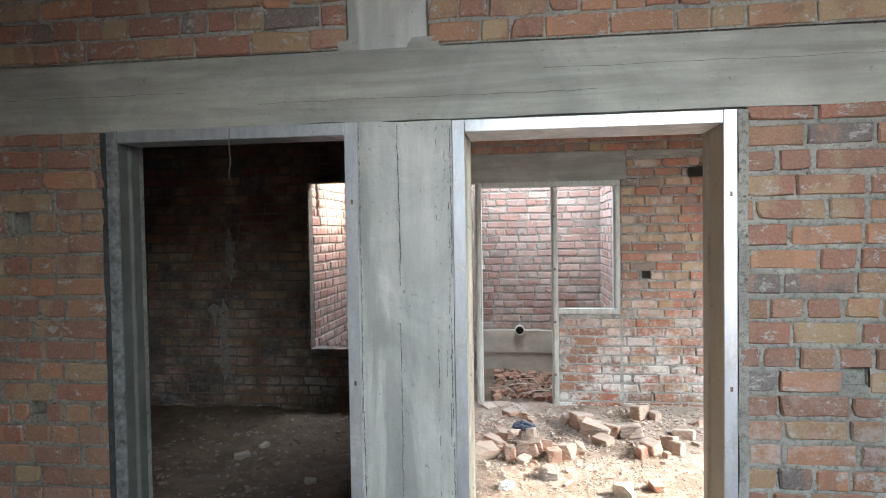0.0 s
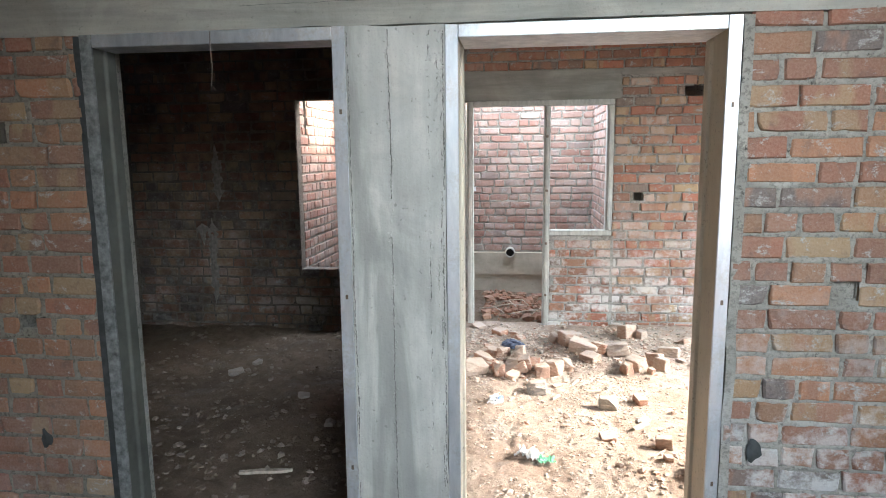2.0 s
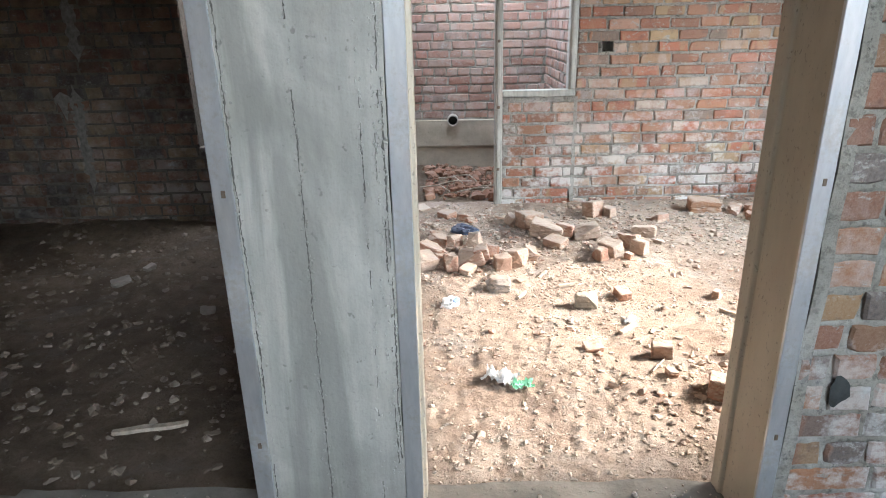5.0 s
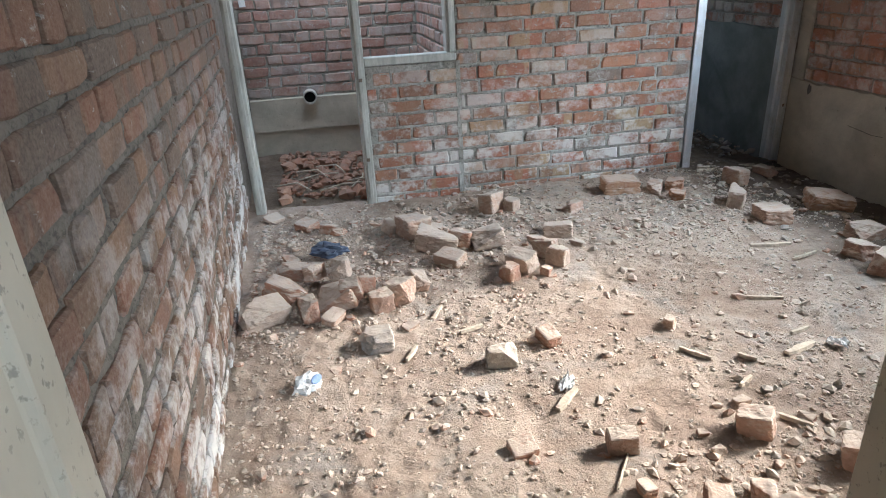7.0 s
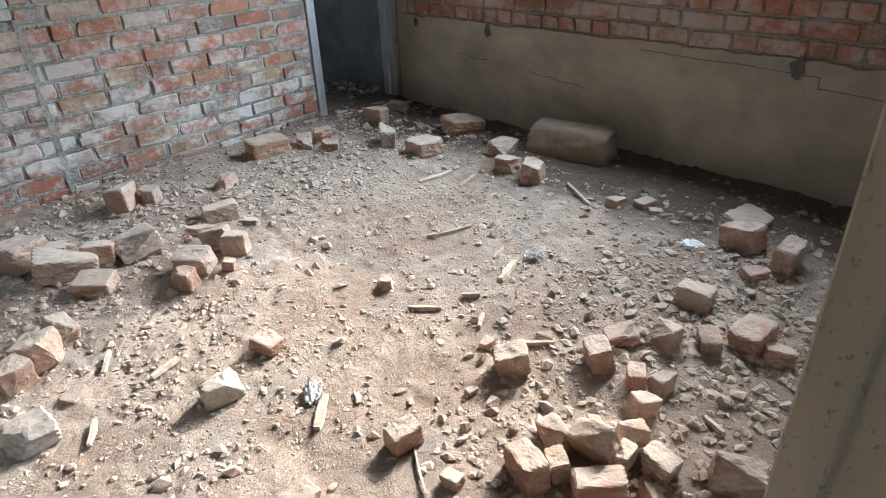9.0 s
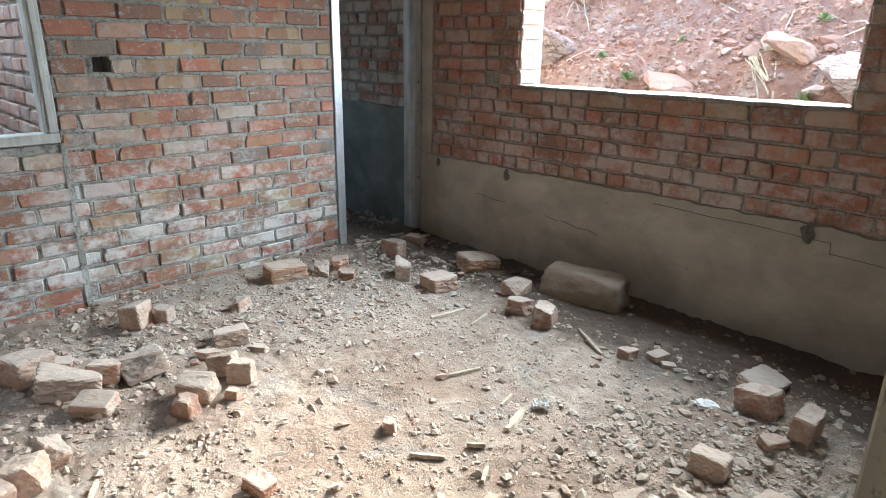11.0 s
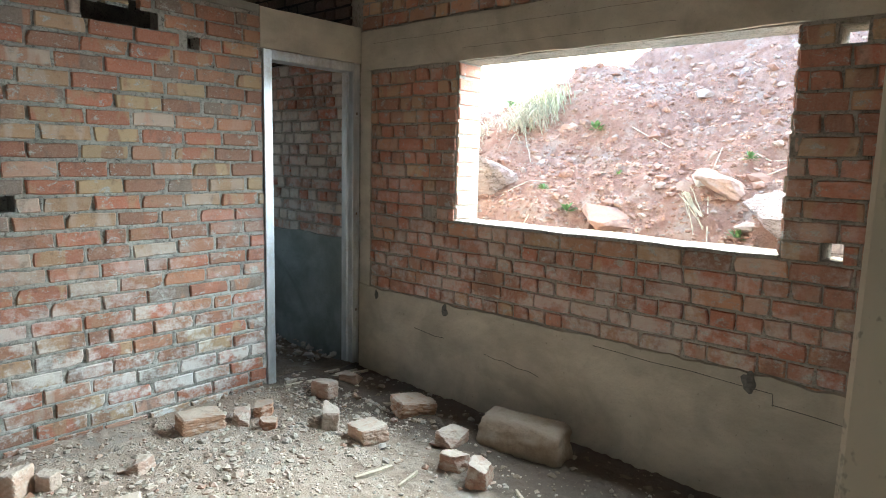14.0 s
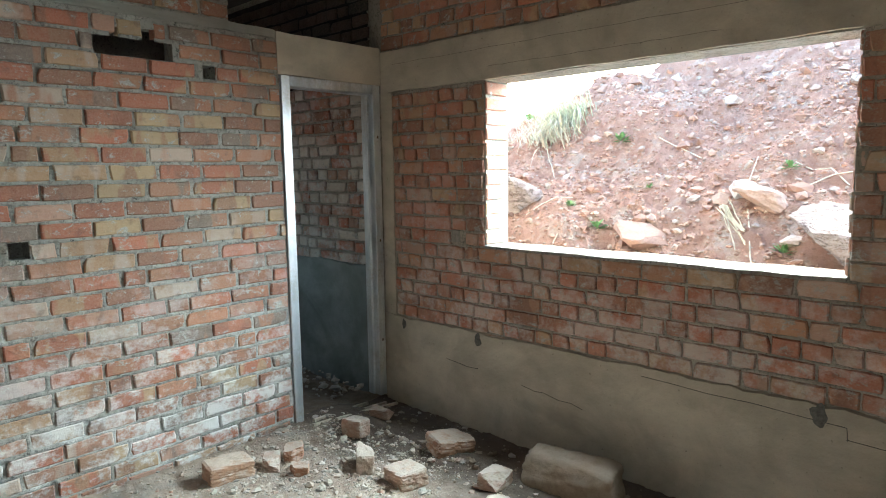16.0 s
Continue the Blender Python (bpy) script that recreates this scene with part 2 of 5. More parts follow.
def lining_material():
    k = Mat("dusty_lining", 0.62, 0.1, 0.35)
    s = k.noise(3.5, 5, 0.6, (1.5, 1.5, 0.5))
    col = k.mix(k.step(s, 0.35, 0.65), (0.48, 0.425, 0.34), (0.60, 0.54, 0.44))
    spot = k.noise(85, 3, 0.6, (1, 1, 0.7))
    mud = k.math("MULTIPLY", k.step(spot, 0.60, 0.66), k.step(k.noise(5, 4), 0.38, 0.55))
    col = k.mix(k.math("MULTIPLY", mud, 0.5), col, (0.13, 0.115, 0.10))
    k.colour(col)
    k.bump(k.noise(80, 4), 0.2, 0.002)
    return k.m


lining = lining_material()
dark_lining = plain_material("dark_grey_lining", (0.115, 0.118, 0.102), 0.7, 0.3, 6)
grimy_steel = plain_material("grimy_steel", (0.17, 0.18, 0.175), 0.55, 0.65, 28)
# dark grey of smears, thin lines and the shade painted into grout pits
pit_dark = plain_material("pit_shade_and_smear", (0.13, 0.125, 0.115), 0.95, 0.4, 60)
bitumen = plain_material("bitumen_smear", (0.05, 0.055, 0.055), 0.55, 0.4, 25)


def dirt_material(name, a, b, c, grey, damp_shade=False, relief=0.013):
    k = Mat(name, 1.0, 0.0, 0.15)
    big, mid, fine = k.noise(1.7, 5, 0.6), k.noise(9, 6, 0.65), k.noise(95, 6, 0.8, distort=0.6)
    col = k.mix(k.step(mid, 0.35, 0.65), a, b)
    col = k.mix(k.step(big, 0.45, 0.62, 0, 0.6), col, c)
    col = k.mix(k.step(k.noise(3.1, 6, 0.65, distort=0.5), 0.54, 0.66, 0, 0.7), col, grey)
    # strip by the window wall: damp earth plus sill shade put into the colour
    if damp_shade:
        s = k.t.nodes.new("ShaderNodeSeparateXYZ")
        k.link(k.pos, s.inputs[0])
        wet_shade = k.math("ADD", s.outputs["X"], k.math("MULTIPLY", k.math("SUBTRACT", k.noise(2.2, 5, 0.65), 0.5), 1.1))
        col = k.mix(k.step(wet_shade, 2.78, 3.04, 0, 0.92), col, (0.125, 0.095, 0.075))
    col = k.mix(k.step(fine, 0.52, 0.70, 0, 0.5), col, tuple(v * 0.42 for v in a))
    col = k.mix(k.step(fine, 0.42, 0.28, 0, 0.3), col, tuple(min(v * 1.35, 0.75) for v in b))
    k.colour(col)
    k.bump(k.math("ADD", k.math("MULTIPLY", fine, 0.55), k.math("ADD", k.math("MULTIPLY", mid, 1.3), k.noise(30, 5, 0.7))), 0.9, relief)
    return k.m


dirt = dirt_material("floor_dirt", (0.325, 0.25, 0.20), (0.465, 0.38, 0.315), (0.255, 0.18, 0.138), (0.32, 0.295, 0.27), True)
dark_dirt = dirt_material("dark_earth", (0.19, 0.14, 0.10), (0.29, 0.22, 0.165), (0.14, 0.10, 0.074), (0.25, 0.21, 0.175), False, 0.035)
hill_dirt = dirt_material("hill_dirt", (0.48, 0.275, 0.21), (0.66, 0.455, 0.375), (0.52, 0.31, 0.24), (0.66, 0.57, 0.50), False, 0.045)


def chunk_material(name, palette, dusty):
    k = Mat(name, 0.95, 0.0, 0.2)
    r = k.random()
    col = k.ramp(r, [(i / len(palette), c) for i, c in enumerate(palette)], True)
    g = k.noise(60, 5, 0.7)
    m = k.noise(14, 5, 0.65)
    col = k.mix(k.step(g, 0.4, 0.7, 0, 0.4), col, (0.20, 0.14, 0.10))
    cake = k.math("ADD", k.math("MULTIPLY", m, 0.7), k.math("MULTIPLY", k.up(), 0.16))
    col = k.mix(k.math("MULTIPLY", k.step(cake, 0.34, 0.50), dusty), col, (0.50, 0.425, 0.36))
    k.colour(col)
    k.bump(k.math("ADD", g, k.math("MULTIPLY", m, 1.5)), 0.55, 0.006)
    return k.m


chunk_brick = chunk_material("broken_brick", [(0.46, 0.25, 0.175), (0.50, 0.34, 0.26), (0.40, 0.235, 0.175), (0.50, 0.39, 0.32), (0.45, 0.30, 0.235)], 0.9)
chunk_grey = chunk_material("broken_cement", [(0.36, 0.33, 0.29), (0.44, 0.40, 0.34), (0.40, 0.30, 0.23), (0.33, 0.31, 0.29)], 0.7)
chunk_red = chunk_material("fresh_brick", [(0.42, 0.21, 0.13), (0.44, 0.26, 0.17), (0.36, 0.20, 0.14)], 0.75)
hill_stone = chunk_material("hill_stone", [(0.47, 0.285, 0.22), (0.55, 0.385, 0.315), (0.41, 0.235, 0.18), (0.60, 0.48, 0.41), (0.50, 0.32, 0.25)], 0.2)


def slab_material():
    """Bedded grey-pink stone with thin dark cleavage cracks."""
    k = Mat("slab_stone", 0.9, 0.0, 0.2)
    bed, fine = k.noise(9, 6, 0.7, (1, 1, 3), distort=0.7), k.noise(60, 5, 0.7)
    col = k.mix(k.step(bed, 0.35, 0.65), (0.42, 0.33, 0.30), (0.60, 0.51, 0.47))
    crack = k.math("ABSOLUTE", k.math("SUBTRACT", k.noise(4.5, 6, 0.7, (1, 0.6, 2.4), distort=1.0), 0.5))
    col = k.mix(k.step(crack, 0.012, 0.0, 0, 0.85), col, (0.12, 0.08, 0.06))
    col = k.mix(k.step(fine, 0.52, 0.68, 0, 0.5), col, (0.28, 0.16, 0.12))
    k.colour(col)
    k.bump(k.math("ADD", k.math("MULTIPLY", k.step(crack, 0.0, 0.02), 1.0), k.math("ADD", fine, bed)), 0.9, 0.015)
    return k.m


slab_stone = slab_material()
chunk_kitchen = chunk_material("kitchen_rubble", [(0.36, 0.17, 0.11), (0.30, 0.16, 0.11), (0.40, 0.22, 0.15)], 0.2)
chunk_dark = chunk_material("dark_crumbs", [(0.27, 0.215, 0.165), (0.35, 0.29, 0.235), (0.21, 0.16, 0.122)], 0.0)
chunk_crumb = chunk_material("crumbs", [(0.42, 0.31, 0.24), (0.46, 0.38, 0.31), (0.38, 0.26, 0.20), (0.44, 0.40, 0.35)], 0.9)
block_stone = chunk_material("block_concrete", [(0.32, 0.25, 0.185)], 0.3)
pale_stone = chunk_material("pale_stone", [(0.74, 0.71, 0.68)], 0.1)


wood = plain_material("weathered_wood", (0.50, 0.42, 0.33), 0.85, 0.3, 40)
paper_white = plain_material("paper", (0.72, 0.72, 0.72), 0.7, 0.12, 30)
paper_blue = plain_material("paper_print", (0.20, 0.30, 0.50), 0.6, 0.3, 30)
plastic_green = plain_material("green_plastic", (0.22, 0.55, 0.36), 0.35, 0.2, 25)
plastic_teal = plain_material("teal_plastic", (0.12, 0.48, 0.38), 0.4, 0.2, 12)
plastic_dark = plain_material("dark_blue_plastic", (0.07, 0.09, 0.14), 0.45, 0.3, 20)
pvc = plain_material("pipe_plastic", (0.55, 0.53, 0.48), 0.5, 0.15, 30)
bore_shade = plain_material("bore_shade", (0.02, 0.018, 0.016), 0.9, 0.2, 30)
wire_metal = plain_material("rusty_wire", (0.16, 0.12, 0.09), 0.6, 0.3, 60)
straw = plain_material("dry_straw", (0.70, 0.64, 0.51), 0.8, 0.25, 30)
grass_green = plain_material("grass", (0.58, 0.60, 0.44), 0.7, 0.35, 12)
leaf_green = plain_material("weed_leaf", (0.20, 0.33, 0.13), 0.6, 0.35, 18)
black_slab = plain_material("black_slab", (0.025, 0.022, 0.02), 0.9, 0.3, 6)
lime = plain_material("lime_run", (0.27, 0.255, 0.23), 0.9, 0.35, 35)
slab_white = plain_material("ceiling_concrete", (0.24, 0.23, 0.21), 0.9, 0.2, 5)


# ---- helpers for building ----
def mesh_of(bm, name, material):
    me = bpy.data.meshes.new(name)
    bm.to_mesh(me)
    bm.free()
    me.materials.append(material)
    return me


def part(name, bm, material, parent=None, label=""):
    """Links a bmesh as one mesh object under a thing or part."""
    ob = new(name, mesh_of(bm, name, material))
    if parent:
        ob.parent = parent
    if label:
        ob["label"] = label
    return ob


def box(bm, x0, x1, y0, y1, z0, z1):
    vs = [bm.verts.new((x, y, z)) for z in (z0, z1) for y in (y0, y1) for x in (x0, x1)]
    for f in ((0, 2, 3, 1), (4, 5, 7, 6), (0, 1, 5, 4), (2, 6, 7, 3), (0, 4, 6, 2), (1, 3, 7, 5)):
        bm.faces.new([vs[i] for i in f])
    return vs


def soft_box(x0, x1, y0, y1, z0, z1, bevel=0.004, cuts=0, rough=0.0, seed=0):
    """A box with eased edges and, if asked, slightly uneven faces."""
    bm = bmesh.new()
    box(bm, x0, x1, y0, y1, z0, z1)
    bmesh.ops.bevel(bm, geom=bm.edges[:], offset=bevel, segments=1, affect="EDGES")
    if cuts:
        long_edges = [e for e in bm.edges if e.calc_length() > 0.12]
        bmesh.ops.subdivide_edges(bm, edges=long_edges, cuts=cuts, use_grid_fill=True)
    if rough:
        rnd = random.Random(seed)
        for v in bm.verts:
            v.co += Vector((rnd.uniform(-1, 1), rnd.uniform(-1, 1), rnd.uniform(-1, 1))) * rough
    return bm


def wall_core(name, axis, a, b, s0, s1, z0, z1, holes, material, label):
    """A solid wall between the planes a and b across axis, along s and z, with rectangular openings through it."""
    us = sorted({s0, s1, *[v for h in holes for v in h[:2] if s0 < v < s1]})
    zs = sorted({z0, z1, *[v for h in holes for v in h[2:] if z0 < v < z1]})

    def solid(i, j):
        if not (0 <= i < len(us) - 1 and 0 <= j < len(zs) - 1):
            return False
        u, z = (us[i] + us[i + 1]) / 2, (zs[j] + zs[j + 1]) / 2
        return not any(h[0] < u < h[1] and h[2] < z < h[3] for h in holes)

    bm = bmesh.new()
    cache = {}

    def v(u, z, d):
        key = (u, z, d)
        if key not in cache:
            cache[key] = bm.verts.new((d, u, z) if axis == "x" else (u, d, z))
        return cache[key]

    for i in range(len(us) - 1):
        for j in range(len(zs) - 1):
            if not solid(i, j):
                continue
            p, q, r, t = us[i], us[i + 1], zs[j], zs[j + 1]
            for d in (a, b):
                bm.faces.new([v(p, r, d), v(q, r, d), v(q, t, d), v(p, t, d)])
            for di, dj, e in ((-1, 0, ((p, r), (p, t))), (1, 0, ((q, r), (q, t))), (0, -1, ((p, r), (q, r))), (0, 1, ((p, t), (q, t)))):
                if not solid(i + di, j + dj):
                    (u1, z1_), (u2, z2_) = e
                    bm.faces.new([v(u1, z1_, a), v(u2, z2_, a), v(u2, z2_, b), v(u1, z1_, b)])
    bmesh.ops.recalc_face_normals(bm, faces=bm.faces[:])
    return tagged(part(name, bm, material), label, "wall", "", "structure")


# ---- the large structure ----
TOP = 2.95
wall_south = wall_core("wall_south", "y", 2.471, 2.69, -3.2, 3.93, -0.3, TOP,
                       [(-1.245, -0.207, -0.4, 2.062), (0.159, 1.18, -0.4, 2.058), (1.535, 1.62, 1.075, 1.16), (-1.69, -1.60, 1.66, 1.75), (-1.64, -1.56, 0.90, 0.97)], mortar, "unplastered brick wall with two steel-framed door openings")
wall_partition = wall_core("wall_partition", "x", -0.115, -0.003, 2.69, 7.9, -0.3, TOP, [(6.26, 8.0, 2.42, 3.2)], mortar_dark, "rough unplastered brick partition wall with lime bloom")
# the partition runs slightly askew
wall_partition.matrix_basis = pose(0.072, 2.70, 0, 0, 0, 2.6) @ pose(-0.016, -2.70, 0)
wall_north = wall_core("wall_north", "y", 6.148, 6.244, -0.10, 3.70, -0.3, TOP,
                       [(-0.2, 0.735, -0.4, 2.09), (0.70, 1.306, 0.838, 2.09), (2.918, 3.8, -0.4, 2.10), (2.62, 3.8, 2.345, 3.1),
                        (1.50, 1.585, 1.161, 1.238), (1.92, 2.30, 2.10, 2.255), (2.45, 2.525, 2.035, 2.105)], mortar_back, "unplastered brick wall with a door and a kitchen hatch")
wall_east = wall_core("wall_east", "x", 3.720, 3.93, -3.0, 8.7, -0.3, TOP,
                      [(3.376, 5.235, 1.075, 2.046), (5.43, 5.51, 1.086, 1.166), (3.143, 3.223, 1.076, 1.156), (3.143, 3.243, 1.951, 2.031)], mortar_east,
                      "unplastered brick wall with a wide unglazed window opening")
wall_kitchen = wall_core("wall_kitchen", "y", 7.79, 8.0, -0.26, 1.43, -0.3, 2.42, [], mortar, "brick wall behind the kitchen hatch")
wall_kitchen_side = wall_core("wall_kitchen_side", "x", 1.32, 1.43, 6.244, 8.7, -0.3, TOP, [], mortar, "brick side wall of the kitchen")
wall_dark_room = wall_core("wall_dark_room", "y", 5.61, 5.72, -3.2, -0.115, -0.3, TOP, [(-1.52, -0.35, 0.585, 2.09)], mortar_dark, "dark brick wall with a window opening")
wall_shaft = wall_core("wall_shaft", "x", -1.76, -1.536, 5.72, 7.3, -0.3, TOP, [(5.86, 5.93, 1.80, 2.12)], mortar, "brick wall of the light shaft")
wall_shaft_end = wall_core("wall_shaft_end", "y", 7.0, 7.13, -1.536, -0.115, -0.3, TOP, [], mortar, "brick end wall of the light shaft")
wall_west = wall_core("wall_west", "x", -3.4, -3.2, -3.0, 5.72, -0.3, TOP, [], mortar_dark, "plain brick side wall")
# unseen wall, added to let front light in from the right only
wall_unseen_rear = wall_core("wall_unseen_rear", "y", -3.2, -3.0, -3.4, 3.93, -0.3, TOP, [(1.25, 3.65, -0.1, 2.6)], mortar_dark, "unseen outer wall added to shape the light, with a wide opening")
# the opening here is added for the back room fill lamp
wall_corridor = wall_core("wall_corridor", "y", 8.6, 8.7, 1.43, 3.712, -0.3, TOP, [(2.75, 3.45, 0.9, 2.1)], mortar_dark, "unseen end wall of the back room with an added opening")

# ceilings, mostly unseen, with a gap left for the added front fill
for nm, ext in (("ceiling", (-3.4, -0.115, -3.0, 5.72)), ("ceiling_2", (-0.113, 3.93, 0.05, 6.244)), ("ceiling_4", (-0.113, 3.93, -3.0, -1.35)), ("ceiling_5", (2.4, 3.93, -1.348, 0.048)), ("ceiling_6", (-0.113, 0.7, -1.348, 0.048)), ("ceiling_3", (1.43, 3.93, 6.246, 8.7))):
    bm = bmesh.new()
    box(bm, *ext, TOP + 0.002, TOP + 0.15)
    tagged(part(nm, bm, black_slab if nm == "ceiling_3" else slab_white), "bare concrete ceiling slab", "ceiling", "", "structure")

bm = bmesh.new()
box(bm, -3.2, 3.712, -3.0, 2.705, -0.3, 0.0)
bmesh.ops.subdivide_edges(bm, edges=[e for e in bm.edges if e.calc_length() > 1], cuts=60, use_grid_fill=True)
for v in bm.verts:
    if v.co.z > -0.01:
        v.co.z += 0.010 * noise.noise(v.co * 4.0) - 0.004
    if v.co.y > 2.70:
        v.co.y += 0.02 * noise.noise(v.co * 9.0)
tagged(part("floor_front", bm, floor_concrete), "dusty rough concrete floor and door sills", "floor", "", "structure")


def dirt_height(x, y, amp):
    p = Vector((x, y, 0.3))
    return amp * (0.9 * noise.noise(p * 1.6) + 0.55 * noise.noise(p * 4.3) + 0.35 * noise.noise(p * 11.0) + 0.22 * noise.noise(p * 27.0))


def floor_z(x, y):
    """The room's dirt floor: a low mound in the middle, a dip along the window wall."""
    dip = -0.05 * max(0.0, min(1.0, (x - 3.25) / 0.3))
    q = Vector((x, y, 2.0))
    loose = max(0.0, min(1.0, 0.6 + 1.6 * noise.noise(q * 1.4)))
    return -0.028 + dip + dirt_height(x, y, 0.024) + loose * (0.009 * noise.noise(q * 19) + 0.007 * noise.noise(q * 37)) - 0.010 * max(0.0, noise.noise(q * 6.5) - 0.15)


def dirt_floor(name, x0, x1, y0, y1, step, height_of, material, label):
    nx, ny = max(2, round((x1 - x0) / step)), max(2, round((y1 - y0) / step))
    vs = [(x0 + (x1 - x0) * i / nx, y0 + (y1 - y0) * j / ny) for j in range(ny + 1) for i in range(nx + 1)]
    me = bpy.data.meshes.new(name)
    me.from_pydata([(x, y, height_of(x, y)) for x, y in vs], [],
                   [(j * (nx + 1) + i, j * (nx + 1) + i + 1, (j + 1) * (nx + 1) + i + 1, (j + 1) * (nx + 1) + i) for j in range(ny) for i in range(nx)])
    me.materials.append(material)
    me.polygons.foreach_set("use_smooth", [True] * len(me.polygons))
    return tagged(new(name, me), label, "floor", "", "structure")


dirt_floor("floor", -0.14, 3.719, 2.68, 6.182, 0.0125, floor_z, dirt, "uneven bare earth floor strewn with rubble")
dirt_floor("floor_dark_room", -3.2, -0.11, 2.68, 5.62, 0.03, lambda x, y: -0.03 + dirt_height(x, y, 0.045) + 0.05 * max(0, y - 4.6), dark_dirt, "uneven dark earth floor")
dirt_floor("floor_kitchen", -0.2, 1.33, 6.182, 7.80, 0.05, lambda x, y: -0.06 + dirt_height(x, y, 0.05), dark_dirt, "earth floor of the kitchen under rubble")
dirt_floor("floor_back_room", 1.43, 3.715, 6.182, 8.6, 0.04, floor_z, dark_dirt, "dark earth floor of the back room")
dirt_floor("floor_shaft", -1.54, -0.11, 5.72, 7.02, 0.2, lambda x, y: -0.05, dark_dirt, "earth floor of the light shaft")


# ---- the hillside outside ----
def hill_base(x, y):
    slope = 0.50 + 0.74 * (x - 4.35)
    crest = 3.15 - 0.62 * max(0.0, min(2.2, y - 5.3)) + 0.18 * math.sin(y * 0.9)
    return min(slope, crest + 0.10 * (x - 7.0))


def ground_z(x, y):
    if x <= 3.95 or y < -14 or y > 26:
        return -0.32
    z = hill_base(x, y)
    fade = max(0.0, min(1.0, (24 - y) / 8, (y + 13) / 8, (60 - x) / 20))
    p = Vector((x, y, z))
    rough = 0.22 * noise.noise(p * 0.9) + 0.11 * noise.noise(p * 2.3) + 0.06 * noise.noise(p * 5.1) + 0.045 * noise.noise(p * 11.0) + 0.03 * noise.noise(p * 21)
    near = min(1.0, max(0.0, (x - 3.95) / 0.6))
    return -0.32 + (max(z, 0.42) + 0.32 + rough * near) * fade * min(1.0, (x - 3.95) / 0.25)


xs = [-90, -40, -15, -3.5, 0, 3.95] + [4.0 + 0.045 * i for i in range(90)] + [8.1 + 0.25 * i for i in range(14)] + [13, 17, 24, 35, 60, 120]
ys = [-90, -40, -14, -13, -8, -5, -2, 0] + [1.0 + 0.045 * i for i in range(185)] + [9.4 + 0.4 * i for i in range(10)] + [15, 18, 24, 26, 50, 110]
me = bpy.data.meshes.new("ground")
me.from_pydata([(x, y, ground_z(x, y)) for y in ys for x in xs], [],
               [(j * len(xs) + i, j * len(xs) + i + 1, (j + 1) * len(xs) + i + 1, (j + 1) * len(xs) + i) for j in range(len(ys) - 1) for i in range(len(xs) - 1)])
me.materials.append(hill_dirt)
tagged(new("ground", me), "reddish earth bank rising behind the house", "ground", "", "structure")


# ---- concrete members ----
def rough_slab(name, x0, x1, y0, y1, z0, z1, material, label, seed, category="beam"):
    """A cast member with uneven faces and worn edges."""
    bm = bmesh.new()
    nx, ny, nz = [max(1, min(60, round(d / 0.06))) for d in (x1 - x0, y1 - y0, z1 - z0)]
    cache = {}

    def v(i, j, k):
        if (i, j, k) not in cache:
            x, y, z = x0 + (x1 - x0) * i / nx, y0 + (y1 - y0) * j / ny, z0 + (z1 - z0) * k / nz
            p = Vector((x * 6 + seed, y * 6, z * 6))
            edge = (i in (0, nx)) + (j in (0, ny)) + (k in (0, nz))
            s = 0.0022 + (0.004 if edge >= 2 else 0)
            cache[(i, j, k)] = bm.verts.new((x + s * noise.noise(p), y + s * noise.noise(p + Vector((9, 0, 0))), z + s * noise.noise(p + Vector((0, 9, 0)))))
        return cache[(i, j, k)]

    for i in range(nx):
        for j in range(ny):
            bm.faces.new([v(i, j, 0), v(i, j + 1, 0), v(i + 1, j + 1, 0), v(i + 1, j, 0)])
            bm.faces.new([v(i, j, nz), v(i + 1, j, nz), v(i + 1, j + 1, nz), v(i, j + 1, nz)])
    for i in range(nx):
        for k in range(nz):
            bm.faces.new([v(i, 0, k), v(i + 1, 0, k), v(i + 1, 0, k + 1), v(i, 0, k + 1)])
            bm.faces.new([v(i, ny, k), v(i, ny, k + 1), v(i + 1, ny, k + 1), v(i + 1, ny, k)])
    for j in range(ny):
        for k in range(nz):
            bm.faces.new([v(0, j, k), v(0, j, k + 1), v(0, j + 1, k + 1), v(0, j + 1, k)])
            bm.faces.new([v(nx, j, k), v(nx, j + 1, k), v(nx, j + 1, k + 1), v(nx, j, k + 1)])
    return tagged(part(name, bm, material), label, category, "", "structure")


